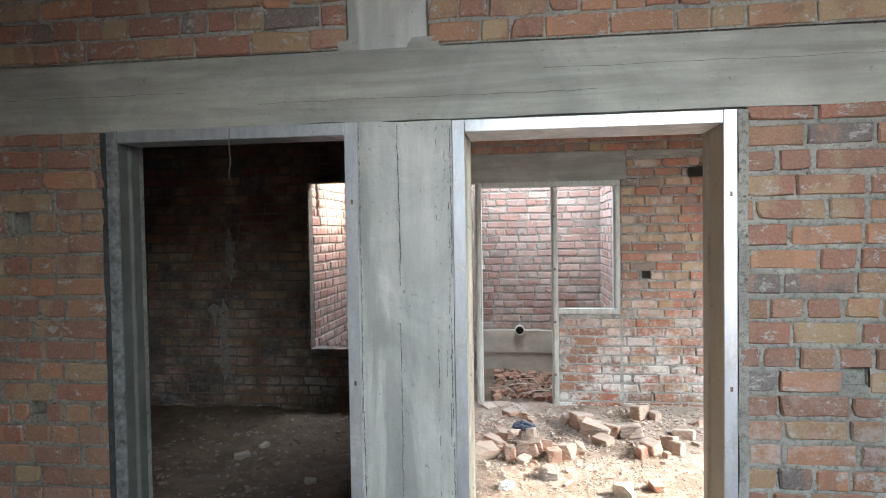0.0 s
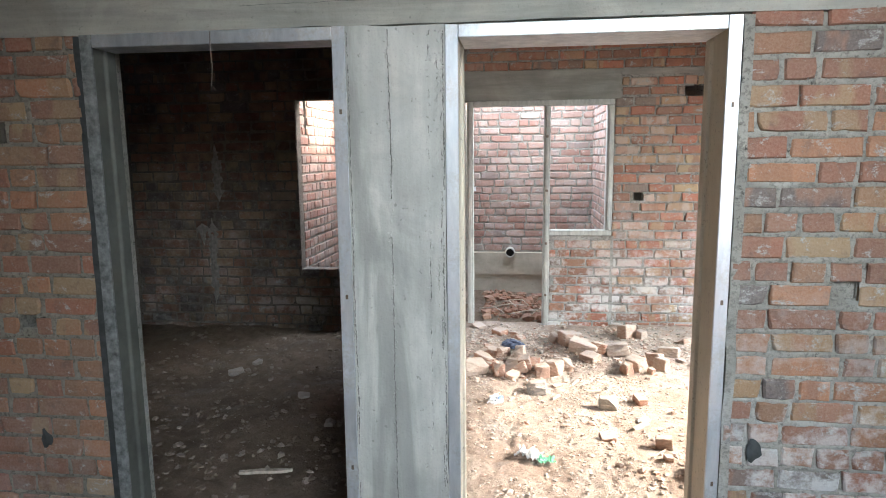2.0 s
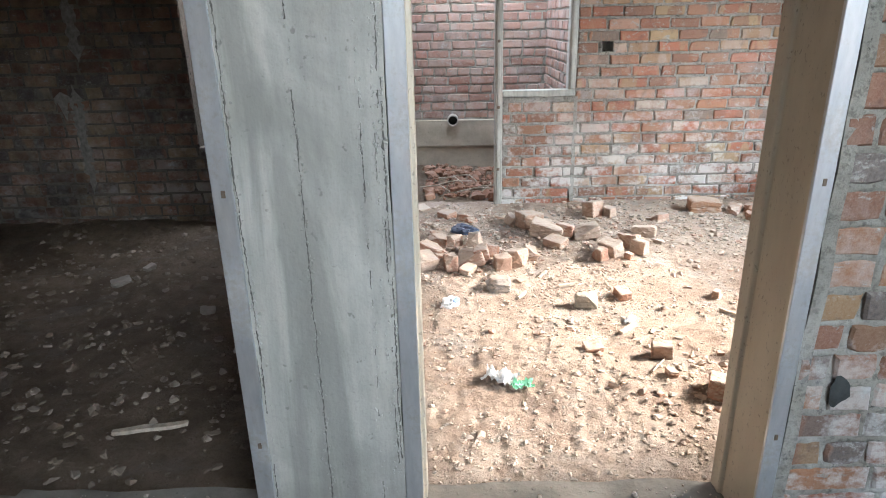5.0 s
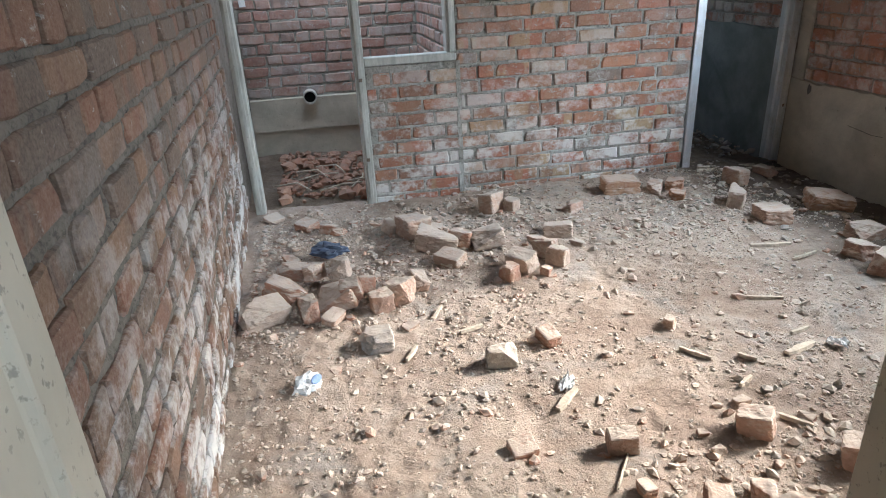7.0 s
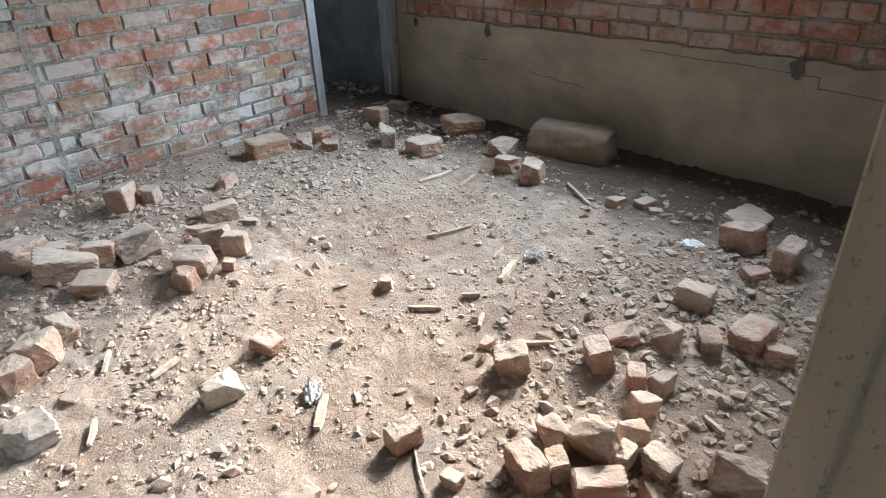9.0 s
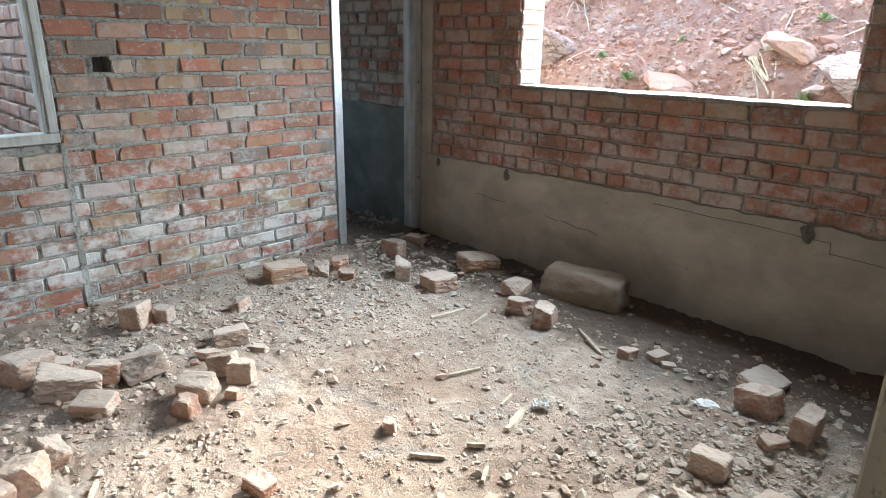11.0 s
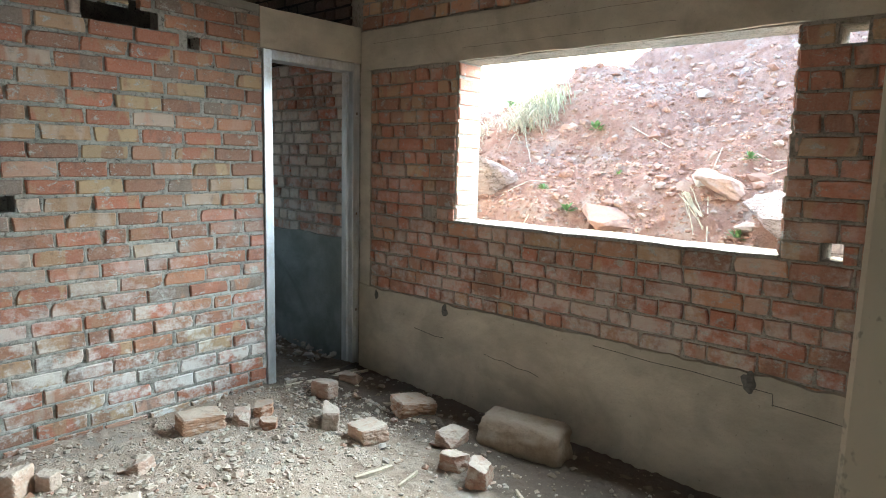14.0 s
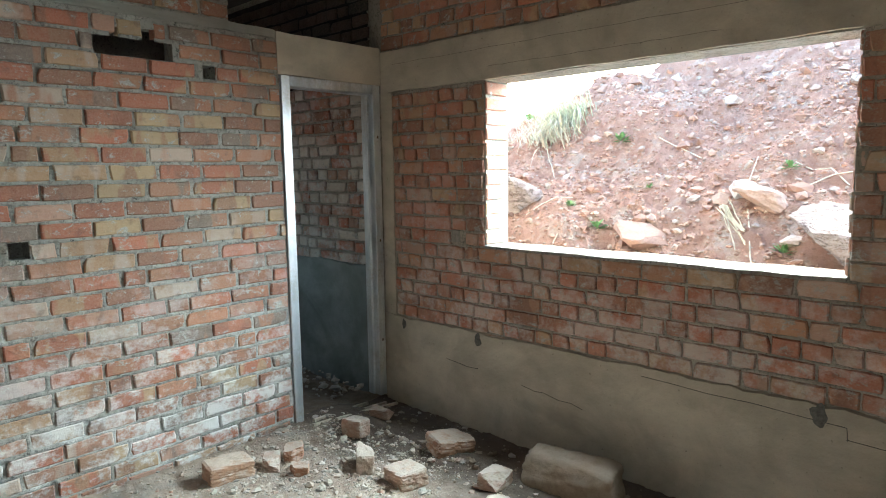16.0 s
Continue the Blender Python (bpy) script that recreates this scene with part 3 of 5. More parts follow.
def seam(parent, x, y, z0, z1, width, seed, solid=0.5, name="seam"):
    """A ragged upright line where grout leaked between shuttering boards: a thin strip that breaks off and goes on, the
    shade of its cracks and pits put into its dark colour, with crumbs of cement along it. solid: how much of the height
    it runs.
    """
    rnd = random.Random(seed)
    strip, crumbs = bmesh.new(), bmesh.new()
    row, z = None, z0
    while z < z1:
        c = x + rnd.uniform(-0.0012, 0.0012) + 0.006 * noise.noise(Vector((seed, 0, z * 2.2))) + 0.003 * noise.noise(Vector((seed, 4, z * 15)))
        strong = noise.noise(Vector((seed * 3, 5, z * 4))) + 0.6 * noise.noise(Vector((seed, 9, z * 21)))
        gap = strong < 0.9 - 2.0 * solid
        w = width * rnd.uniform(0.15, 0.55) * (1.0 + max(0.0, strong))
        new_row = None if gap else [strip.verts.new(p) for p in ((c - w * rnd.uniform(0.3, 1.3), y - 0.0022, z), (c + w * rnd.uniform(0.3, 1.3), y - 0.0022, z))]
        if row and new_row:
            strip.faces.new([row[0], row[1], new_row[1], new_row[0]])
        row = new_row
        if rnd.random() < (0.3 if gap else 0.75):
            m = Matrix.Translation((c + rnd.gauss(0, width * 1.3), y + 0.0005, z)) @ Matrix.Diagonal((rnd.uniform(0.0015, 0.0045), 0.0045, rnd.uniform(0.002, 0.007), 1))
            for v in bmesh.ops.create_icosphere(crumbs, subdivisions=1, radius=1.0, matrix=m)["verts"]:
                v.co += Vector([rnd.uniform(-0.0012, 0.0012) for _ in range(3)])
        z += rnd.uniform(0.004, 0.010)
    part(name, strip, pit_dark, parent, "grout line, its pit shade a dark strip")
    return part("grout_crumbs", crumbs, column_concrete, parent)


column = rough_slab("column", -0.207, 0.159, 2.448, 2.688, -0.02, 2.06, column_concrete, "board-marked bare concrete column between two doors", 1, "column")
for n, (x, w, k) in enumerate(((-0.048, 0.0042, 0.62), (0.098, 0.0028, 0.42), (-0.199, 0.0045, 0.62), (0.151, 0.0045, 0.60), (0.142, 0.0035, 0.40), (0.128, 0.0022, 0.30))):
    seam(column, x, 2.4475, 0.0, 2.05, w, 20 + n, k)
beam_south = rough_slab("beam_south", -3.19, 3.70, 2.446, 2.688, 2.064, 2.335, beam_concrete, "bare concrete lintel beam over both doors", 2)
rough_slab("column_upper", -0.236, 0.068, 2.449, 2.686, 2.337, TOP, column_concrete, "bare concrete column stub above the beam", 3, "column")
rough_slab("lintel_kitchen", -0.085, 1.36, 6.126, 6.246, 2.092, 2.358, beam_concrete, "bare concrete lintel over the kitchen hatch", 4)
rough_slab("bond_band", 1.362, 2.90, 6.129, 6.245, 2.303, 2.350, beam_concrete, "thin cement band along the wall head", 5)
rough_slab("lintel_back_door", 2.903, 3.699, 6.126, 6.246, 2.102, 2.342, dado_plaster, "bare concrete lintel over the back doorway", 6)
rough_slab("beam_east", 3.694, 3.925, 2.70, 6.124, 2.050, 2.312, dado_plaster, "bare concrete ring beam over the window", 7)
rough_slab("corner_pier", 3.696, 3.716, 6.02, 6.124, 0.0, 2.048, dado_plaster, "cement-smeared wall corner beside the door", 8, "wall")

# putlog holes stopped from behind
for nm, e in (("hole_stop", (1.533, 1.622, 2.485, 2.68, 1.073, 1.162)), ("hole_stop_2", (-1.692, -1.598, 2.56, 2.68, 1.658, 1.752)), ("hole_stop_3", (-1.642, -1.558, 2.56, 2.68, 0.898, 0.972)), ("hole_stop_4", (-1.75, -1.65, 5.858, 5.932, 1.798, 2.122))):
    rough_slab(nm, *e, mortar, "rough mortar stopping a putlog hole", 12, "mortar")

# cement dado along the foot of the window wall, its upper edge ragged
for nm, y0, y1, zt, material, label in (("dado", 2.72, 6.124, 0.54, dado_plaster, "cement dado along the foot of the window wall"),
                                        ("dado_back_room", 6.252, 8.6, 0.86, grey_plaster, "grey cement dado in the back room")):
    bm = bmesh.new()
    n = round((y1 - y0) / 0.035)
    rows = []
    for i in range(n + 1):
        y = y0 + (y1 - y0) * i / n
        t = zt + 0.022 * noise.noise(Vector((y * 3, 1, 0))) + 0.014 * noise.noise(Vector((y * 13, 2, 0)))
        col = []
        for k in range(13):
            z = -0.25 + (t + 0.25) * k / 12
            bulge = 0.004 * noise.noise(Vector((y * 2.5, z * 2.5, 4))) + 0.002 * noise.noise(Vector((y * 11, z * 11, 4)))
            col.append(bm.verts.new((3.688 + bulge, y, z)))
        col.append(bm.verts.new((3.715, y, t + 0.006)))
        rows.append(col)
    for a, b in zip(rows, rows[1:]):
        for k in range(13):
            bm.faces.new([a[k], b[k], b[k + 1], a[k + 1]])
    bmesh.ops.recalc_face_normals(bm, faces=bm.faces[:])
    tagged(part(nm, bm, material), label, "plaster", "", "structure")

# mortar bed on the window sill
rough_slab("window_sill", 3.698, 3.932, 3.378, 5.233, 1.063, 1.081, mortar, "pale mortar bed on the window sill", 9, "sill")
# kitchen plinth
rough_slab("kitchen_plinth", -0.15, 1.318, 7.70, 7.79, 0.16, 0.425, dado_plaster, "concrete plinth band at the kitchen wall", 10, "plinth")
rough_slab("kitchen_plinth_foot", -0.15, 1.318, 7.725, 7.79, -0.25, 0.156, dado_plaster, "lower concrete plinth at the kitchen wall", 11, "plinth")


# ---- steel door frames ----
def jamb(bm, x0, x1, y0, y1, z0, z1, side):
    """One upright of a pressed-steel frame: a face strip, a stop ridge, rounded arrises. side: +1 where the opening lies at larger x."""
    ym = y1 - 0.062
    s = [(x0, y0), (x1, y0), (x1, y0 + 0.006), (x1 - 0.004, y0 + 0.008), (x1 - 0.004, ym), (x1 + 0.008, ym + 0.006), (x1 + 0.008, y1), (x0, y1)]
    if side < 0:
        s = [(x0 + x1 - x, y) for x, y in s][::-1]
    lo, hi = [bm.verts.new((x, y, z0)) for x, y in s], [bm.verts.new((x, y, z1)) for x, y in s]
    for i in range(len(s)):
        j = (i + 1) % len(s)
        bm.faces.new([lo[i], lo[j], hi[j], hi[i]])
    bm.faces.new(lo[::-1])
    bm.faces.new(hi)


def door_frame(name, x0, x1, y0, y1, top, w, material, label, lined=None, first_strip=None):
    thing = tagged(new(name), label, "door frame")
    thing.location = (x0, y0, 0)
    inv = Matrix.Translation((-x0, -y0, 0))
    for nm, a, b, side in (("jamb", x0, x0 + w, 1), ("jamb", x1 - w, x1, -1)):
        if lined:
            bm = soft_box(a, b, y0, y0 + 0.012, -0.04, top, 0.002)
            bm.transform(inv)
            part("face_strip", bm, first_strip if first_strip and side > 0 else material, thing)
            a, b = (a, b - 0.006) if side > 0 else (a + 0.006, b)
        bm = bmesh.new()
        jamb(bm, a, b, y0 + (0.0125 if lined else 0), y1, -0.04, top, side)
        bm.transform(inv)
        bmesh.ops.bevel(bm, geom=[e for e in bm.edges if abs(e.verts[0].co.z - e.verts[1].co.z) > 1], offset=0.003, segments=1, affect="EDGES")
        part(nm, bm, lined or material, thing, "dusty jamb lining" if lined else "")
    bm = soft_box(x0 + w + 0.001, x1 - w - 0.001, y0, y1, top - w, top, 0.003)
    bm.transform(inv)
    part("head", bm, material, thing)
    for z in (0.35, 1.05, 1.75):
        bm = soft_box(x1 - w * 0.55, x1 - w * 0.35, y0 - 0.002, y0 + 0.004, z, z + 0.018, 0.001)
        bm.transform(inv)
        part("screw_plate", bm, wire_metal, thing)
    return thing


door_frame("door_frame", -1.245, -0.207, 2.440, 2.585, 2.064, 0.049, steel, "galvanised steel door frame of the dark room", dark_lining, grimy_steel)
door_frame("door_frame", 0.160, 1.178, 2.442, 2.704, 2.058, 0.047, steel, "galvanised steel door frame with dusty jambs", lining)
rough_slab("fillet", -1.274, -1.247, 2.447, 2.47, 0.0, 2.06, bitumen, "dark smear beside the door frame", 31, "mortar")
rough_slab("fillet_2", 1.181, 1.215, 2.446, 2.47, 0.0, 2.06, mortar, "cement fillet beside the door frame", 32, "mortar")
door_frame("door_frame", 2.920, 3.682, 6.12, 6.238, 2.098, 0.060, steel, "narrow grey steel door frame at the back corner")

frame_thing = tagged(new("hatch_frame"), "dusty grey steel kitchen door and hatch frame without leaves", "door frame")
for nm, e in (("post", (-0.045, 0.015, -0.06, 2.091)), ("post", (0.674, 0.734, -0.06, 2.039)), ("post", (1.246, 1.306, 0.888, 2.039)), ("head", (0.017, 1.306, 2.041, 2.091)), ("sill", (0.736, 1.306, 0.836, 0.886))):
    b = soft_box(e[0], e[1], 6.121, 6.217, e[2], e[3], 0.004)
    part(nm, b, grey_frame, frame_thing)
    if nm == "post":
        part("stop", soft_box(e[0] + 0.018, e[1] - 0.018, 6.113, 6.1205, max(e[2], 0.0), e[3] - 0.01, 0.002), grey_frame, frame_thing)
for z in (0.25, 0.75, 1.25, 1.75):
    part("lug", soft_box(0.692, 0.714, 6.108, 6.1125, z, z + 0.022, 0.002), wire_metal, frame_thing)


# ---- kitchen pipe, wire ----
def tube(name, parent, r0, r1, length, material, label=""):
    bm = bmesh.new()
    n = 24
    ring = lambda r, y: [bm.verts.new((r * math.cos(2 * math.pi * i / n), y, r * math.sin(2 * math.pi * i / n))) for i in range(n)]
    a, b, c, d = ring(r0, length), ring(r0, 0), ring(r1, 0), ring(r1, length * 0.9)
    for p, q in ((a, b), (b, c), (c, d)):
        for i in range(n):
            bm.faces.new([p[i], p[(i + 1) % n], q[(i + 1) % n], q[i]])
    bm.faces.new(d)
    return part(name, bm, material, parent, label)


pipe = tagged(new("drain_pipe"), "short plastic drain pipe stub in the kitchen wall", "pipe")
pipe.location = (0.352, 7.63, 0.432)
tube("pipe_wall", pipe, 0.058, 0.048, 0.12, pvc)
# black disc in the tube, the shade of the bore put into its colour
bore = bmesh.new()
bmesh.ops.create_circle(bore, cap_ends=True, segments=24, radius=0.0478, matrix=Matrix.Translation((0, 0.06, 0)) @ Matrix.Rotation(radians(90), 4, "X"))
part("bore", bore, bore_shade, pipe)


def wire(name, points, r, material, label, category):
    cu = bpy.data.curves.new(name, "CURVE")
    cu.dimensions, cu.bevel_depth, cu.bevel_resolution = "3D", r, 1
    sp = cu.splines.new("POLY")
    sp.points.add(len(points) - 1)
    for p, q in zip(sp.points, points):
        p.co = (*q, 1)
    me = bpy.data.meshes.new_from_object(bpy.data.objects.new(name, cu))
    me.materials.append(material)
    return tagged(new(name, me), label, category)


wire("binding_wire", [(-0.715, 2.436, 2.06), (-0.718, 2.434, 2.0), (-0.714, 2.436, 1.93), (-0.722, 2.434, 1.865), (-0.70, 2.43, 1.845)], 0.0018, wire_metal, "thin binding wire hanging from the door head", "wire")


# ---- rubble ----
def chunk_mesh(name, seed, material, cuts, box_like=True, sharp=18):
    """A broken brick or stone about one unit long, lying on z = 0."""
    rnd = random.Random(seed)
    bm = bmesh.new()
    if box_like:
        bmesh.ops.create_icosphere(bm, subdivisions=4, radius=1.0)
        o = Vector((seed * 3.1, seed * 1.7, 0))
        half = Vector((0.5 * rnd.uniform(0.9, 1.1), 0.42 * rnd.uniform(0.8, 1.1), 0.5))
        breaks = []
        for n in range(cuts):
            d = Vector((rnd.choice((-1, 1)) * rnd.uniform(0.15, 1), rnd.choice((-1, 1)) * rnd.uniform(0.15, 1), rnd.uniform(-0.4, 0.9))).normalized()
            breaks.append((d, rnd.uniform(0.34, 0.52)))
        for v in bm.verts:
            p = v.co.normalized()
            q = sum(abs(c) ** sharp for c in p) ** (1 / sharp)
            v.co = Vector((p.x / q * half.x, p.y / q * half.y, p.z / q * half.z))
            for d, far in breaks:
                over = v.co.dot(d) - far - 0.05 * noise.noise(v.co * 4 + o)
                if over > 0:
                    v.co -= d * over
            w = v.co * 2.0 + o
            v.co += v.co.normalized() * (0.06 * noise.noise(w) + 0.03 * noise.noise(v.co * 7 + o) + 0.018 * noise.noise(v.co * 17 + o))
            v.co += Vector((0, 0, 0.06 * v.co.x * noise.noise(o)))
    else:
        bmesh.ops.create_icosphere(bm, subdivisions=4, radius=0.8)
        o = Vector((seed * 3.1, seed * 1.7, 0))
        cutters = [(Vector([rnd.gauss(0, 1) for _ in range(3)]).normalized(), rnd.uniform(0.38, 0.58)) for _ in range(13)]
        for v in bm.verts:
            for d, far in cutters:
                over = v.co.dot(d) - far
                if over > 0:
                    v.co -= d * over
            v.co *= 1.0 + 0.10 * noise.noise(v.co * 3.0 + o) + 0.05 * noise.noise(v.co * 9 + o)
    xs_, ys_, zs_ = zip(*[v.co[:] for v in bm.verts])
    lx, lz, z0 = max(xs_) - min(xs_), max(zs_) - min(zs_), min(zs_)
    for v in bm.verts:
        v.co = Vector((v.co.x / lx, v.co.y / lx, (v.co.z - z0) / lz))
    return mesh_of(bm, name, material)


CHUNKS = [chunk_mesh("broken_brick", 100 + i, chunk_brick, i % 3) for i in range(12)]
CEMENTS = [chunk_mesh("mortar_lump", 200 + i, chunk_grey, 3 + i % 3) for i in range(8)]
REDS = [chunk_mesh("red_brick", 400 + i, chunk_red, i % 2) for i in range(4)]
rock_rng = random.Random(5)


def rubble(name, meshes, x, y, w, h, label, group, lift=0.0, tilt=12, turn=None, z=None):
    ob = new(name, meshes[rock_rng.randrange(len(meshes))])
    base = floor_z(x, y) if z is None else z
    rz = rock_rng.uniform(0, 360) if turn is None else turn
    ob.matrix_basis = pose(x, y, base - 0.010 + lift, rock_rng.uniform(-tilt, tilt), rock_rng.uniform(-tilt, tilt), rz) @ Matrix.Diagonal((w, w * rock_rng.uniform(0.75, 1.0), h, 1))
    return tagged(ob, label, "brick", group)


NEAR_BACK_DOOR = [(2.29, 5.81, 0.244, 0.104), (2.5, 5.73, 0.141, 0.075), (2.65, 5.74, 0.162, 0.077), (2.56, 5.56, 0.103, 0.073), (3.06, 5.71, 0.152, 0.113), (2.83, 5.35, 0.189, 0.117), (2.86, 5.06, 0.203, 0.097), (3.35, 5.8, 0.141, 0.075), (3.29, 5.16, 0.252, 0.107), (3.13, 4.71, 0.178, 0.088), (2.95, 4.54, 0.137, 0.09), (2.92, 4.35, 0.17, 0.112), (2.94, 3.89, 0.082, 0.047), (3.02, 3.78, 0.097, 0.028), (2.98, 3.71, 0.068, 0.035)]
MID_ROW = [(1.4, 5.68, 0.154, 0.131), (1.52, 5.66, 0.093, 0.084), (1.88, 5.57, 0.142, 0.075), (1.66, 5.22, 0.169, 0.084), (1.72, 5.08, 0.095, 0.032), (1.51, 5.13, 0.121, 0.041), (1.25, 5.17, 0.185, 0.101), (1.1, 5.23, 0.133, 0.091), (0.97, 5.25, 0.239, 0.113), (0.88, 5.47, 0.197, 0.12), (0.99, 5.49, 0.128, 0.048), (1.01, 5.03, 0.154, 0.068), (1.34, 4.86, 0.151, 0.103), (1.25, 4.78, 0.099, 0.096), (1.49, 4.95, 0.127, 0.097), (1.52, 4.86, 0.112, 0.097), (1.42, 4.75, 0.052, 0.051)]
HEAP_PARTITION = [(0.09, 4.66, 0.213, 0.110), (0.30, 4.64, 0.126, 0.112), (0.44, 4.72, 0.188, 0.107), (0.62, 4.63, 0.105, 0.110), (0.71, 4.67, 0.132, 0.122), (0.18, 4.88, 0.199, 0.091), (0.21, 5.09, 0.157, 0.091), (0.33, 4.94, 0.116, 0.081), (0.46, 4.91, 0.129, 0.101), (0.56, 4.76, 0.082, 0.077), (0.79, 4.79, 0.126, 0.084), (0.40, 4.58, 0.104, 0.047), (0.50, 4.72, 0.095, 0.095), (0.21, 5.26, 0.127, 0.070), (0.75, 5.56, 0.103, 0.076), (0.43, 5.66, 0.158, 0.063), (0.28, 5.80, 0.128, 0.066), (0.07, 5.98, 0.117, 0.039)]
LIT_FLOOR = [(1.24, 4.21, 0.107, 0.066), (1.02, 4.12, 0.128, 0.101), (1.25, 3.56, 0.095, 0.08), (1.68, 3.52, 0.11, 0.09), (1.75, 4.17, 0.075, 0.054), (0.57, 4.35, 0.144, 0.082), (0.72, 4.46, 0.07, 0.034), (0.95, 3.62, 0.09, 0.045), (1.51, 3.55, 0.034, 0.029), (1.52, 3.47, 0.041, 0.028), (1.22, 3.36, 0.059, 0.037), (1.86, 3.53, 0.056, 0.035), (1.72, 3.65, 0.052, 0.034)]
GREY_SIDE = [(2.37, 3.26, 0.128, 0.087), (2.08, 3.23, 0.096, 0.09), (1.87, 3.33, 0.105, 0.092), (2.02, 3.34, 0.114, 0.057), (2.17, 3.12, 0.088, 0.07), (2.27, 3.02, 0.141, 0.085), (2.24, 2.94, 0.098, 0.059), (1.85, 3.2, 0.079, 0.079), (1.89, 3.14, 0.071, 0.071), (1.76, 3.14, 0.076, 0.072), (1.69, 2.85, 0.127, 0.094), (3.08, 3.35, 0.242, 0.073), (2.88, 3.28, 0.156, 0.107), (2.81, 3.1, 0.141, 0.113), (2.66, 3.16, 0.093, 0.049)]
HEAP_DOORWAY = [(1.52, 3.25, 0.11, 0.08), (1.55, 3.14, 0.125, 0.093), (1.37, 3.24, 0.127, 0.089), (1.44, 3.19, 0.076, 0.076), (1.63, 3.1, 0.08, 0.061), (1.6, 3.02, 0.093, 0.073), (1.45, 3.08, 0.134, 0.076), (1.52, 2.99, 0.06, 0.045), (1.55, 3.08, 0.077, 0.059), (1.62, 3.2, 0.065, 0.048)]
for i, (x, y, w, h) in enumerate(NEAR_BACK_DOOR):
    red = i in (0, 2, 3, 8)
    rubble("red_brick" if red else "broken_brick", REDS if red else CHUNKS, x, y, w, h, "fresh red broken brick on the earth floor" if red else "dusty broken brick near the back doorway", "broken bricks by the back door", tilt=6, turn={0: -8}.get(i))
for x, y, w, h in MID_ROW:
    rubble("broken_brick", CHUNKS, x, y, w, h, "dusty pinkish broken brick on the earth floor", "broken bricks in a scattered row")
for i, (x, y, w, h) in enumerate(HEAP_PARTITION):
    rubble("broken_brick", CHUNKS, x, y, w, h, "dusty broken brick in a low heap by the partition", "heap of broken bricks by the partition", 0.04 if i in (7, 8, 9, 12) else 0.0, 18)
for i, (x, y, w, h) in enumerate(LIT_FLOOR):
    rubble("stone" if i in (1, 5) else "broken_brick", CEMENTS if i in (1, 5) else CHUNKS, x, y, w, h, "pale broken piece of masonry on sunlit earth", "pieces on the sunlit floor")
for x, y, w, h in GREY_SIDE:
    rubble("broken_brick", CHUNKS[0::3] if w > 0.13 else CHUNKS, x, y, w, h, "greyish broken brick on gravelly earth", "broken bricks by the window wall")
for i, (x, y, w, h) in enumerate(HEAP_DOORWAY):
    rubble("red_brick" if i in (2, 3) else "broken_brick", REDS if i in (2, 3) else CHUNKS, x, y, w, h, "orange broken brick in a heap beside the doorway", "heap of broken bricks by the doorway", 0.03 if i in (1, 4, 8) else 0.0, 22)

# the heavy lump of concrete by the window wall
block = new("concrete_block", chunk_mesh("concrete_block", 607, block_stone, 1, True, 14))
block.data.polygons.foreach_set("use_smooth", [True] * len(block.data.polygons))
block.matrix_basis = pose(3.38, 4.42, -0.085, 4, 0, -81) @ Matrix.Diagonal((0.50, 0.26, 0.205, 1))
tagged(block, "heavy squared concrete lump lying by the dado", "concrete block")


def splinter(x0, y0, x1, y1, width, thick, material, label, seed):
    rnd = random.Random(seed)
    ln = math.hypot(x1 - x0, y1 - y0)
    bm = bmesh.new()
    n = 5
    rows = []
    for i in range(n + 1):
        w = width * (0.55 + 0.45 * math.sin(math.pi * (i + 0.6) / (n + 1.2))) * rnd.uniform(0.8, 1.1)
        c = rnd.uniform(-0.1, 0.1) * width
        rows.append([bm.verts.new((ln * i / n, c + a * w / 2, b * thick)) for a, b in ((-1, 0), (1, 0), (0.8, 1), (-0.7, 1))])
    for a, b in zip(rows, rows[1:]):
        for i in range(4):
            bm.faces.new([a[i], a[(i + 1) % 4], b[(i + 1) % 4], b[i]])
    bm.faces.new(rows[0])
    bm.faces.new(rows[-1][::-1])
    bmesh.ops.recalc_face_normals(bm, faces=bm.faces[:])
    ob = part("wood_splinter", bm, material)
    za, zb = floor_z(x0, y0), floor_z(x1, y1)
    ob.matrix_basis = pose(x0, y0, za + 0.004, 0, -math.degrees(math.atan2(zb - za, ln)), math.degrees(math.atan2(y1 - y0, x1 - x0)))
    return tagged(ob, label, "wood splinter", "wood splinters on the floor")


STICKS = [(2.53, 4.78, 2.73, 4.74), (2.18, 4.3, 2.32, 4.25), (2.04, 3.86, 2.19, 3.91), (1.69, 4.0, 1.76, 3.9), (1.76, 3.73, 1.83, 3.77), (0.91, 4.34, 1.01, 4.37), (0.82, 4.5, 0.88, 4.59), (1.12, 3.78, 1.22, 3.87), (0.67, 4.21, 0.72, 4.3), (1.26, 3.54, 1.15, 3.38), (2.96, 4.17, 2.85, 3.97), (1.78, 3.56, 1.85, 3.49), (1.87, 3.0, 1.82, 2.93), (2.63, 4.59, 2.78, 4.62), (2.16, 3.99, 2.26, 4.02), (1.87, 3.9, 1.91, 3.85)]
for i, s in enumerate(STICKS):
    wide = {2: 0.035, 7: 0.034, 0: 0.03, 9: 0.008, 5: 0.024}.get(i, 0.018)
    splinter(*s, wide, 0.012 if wide > 0.01 else 0.006, wood, "pale split piece of wood on the earth floor", i)
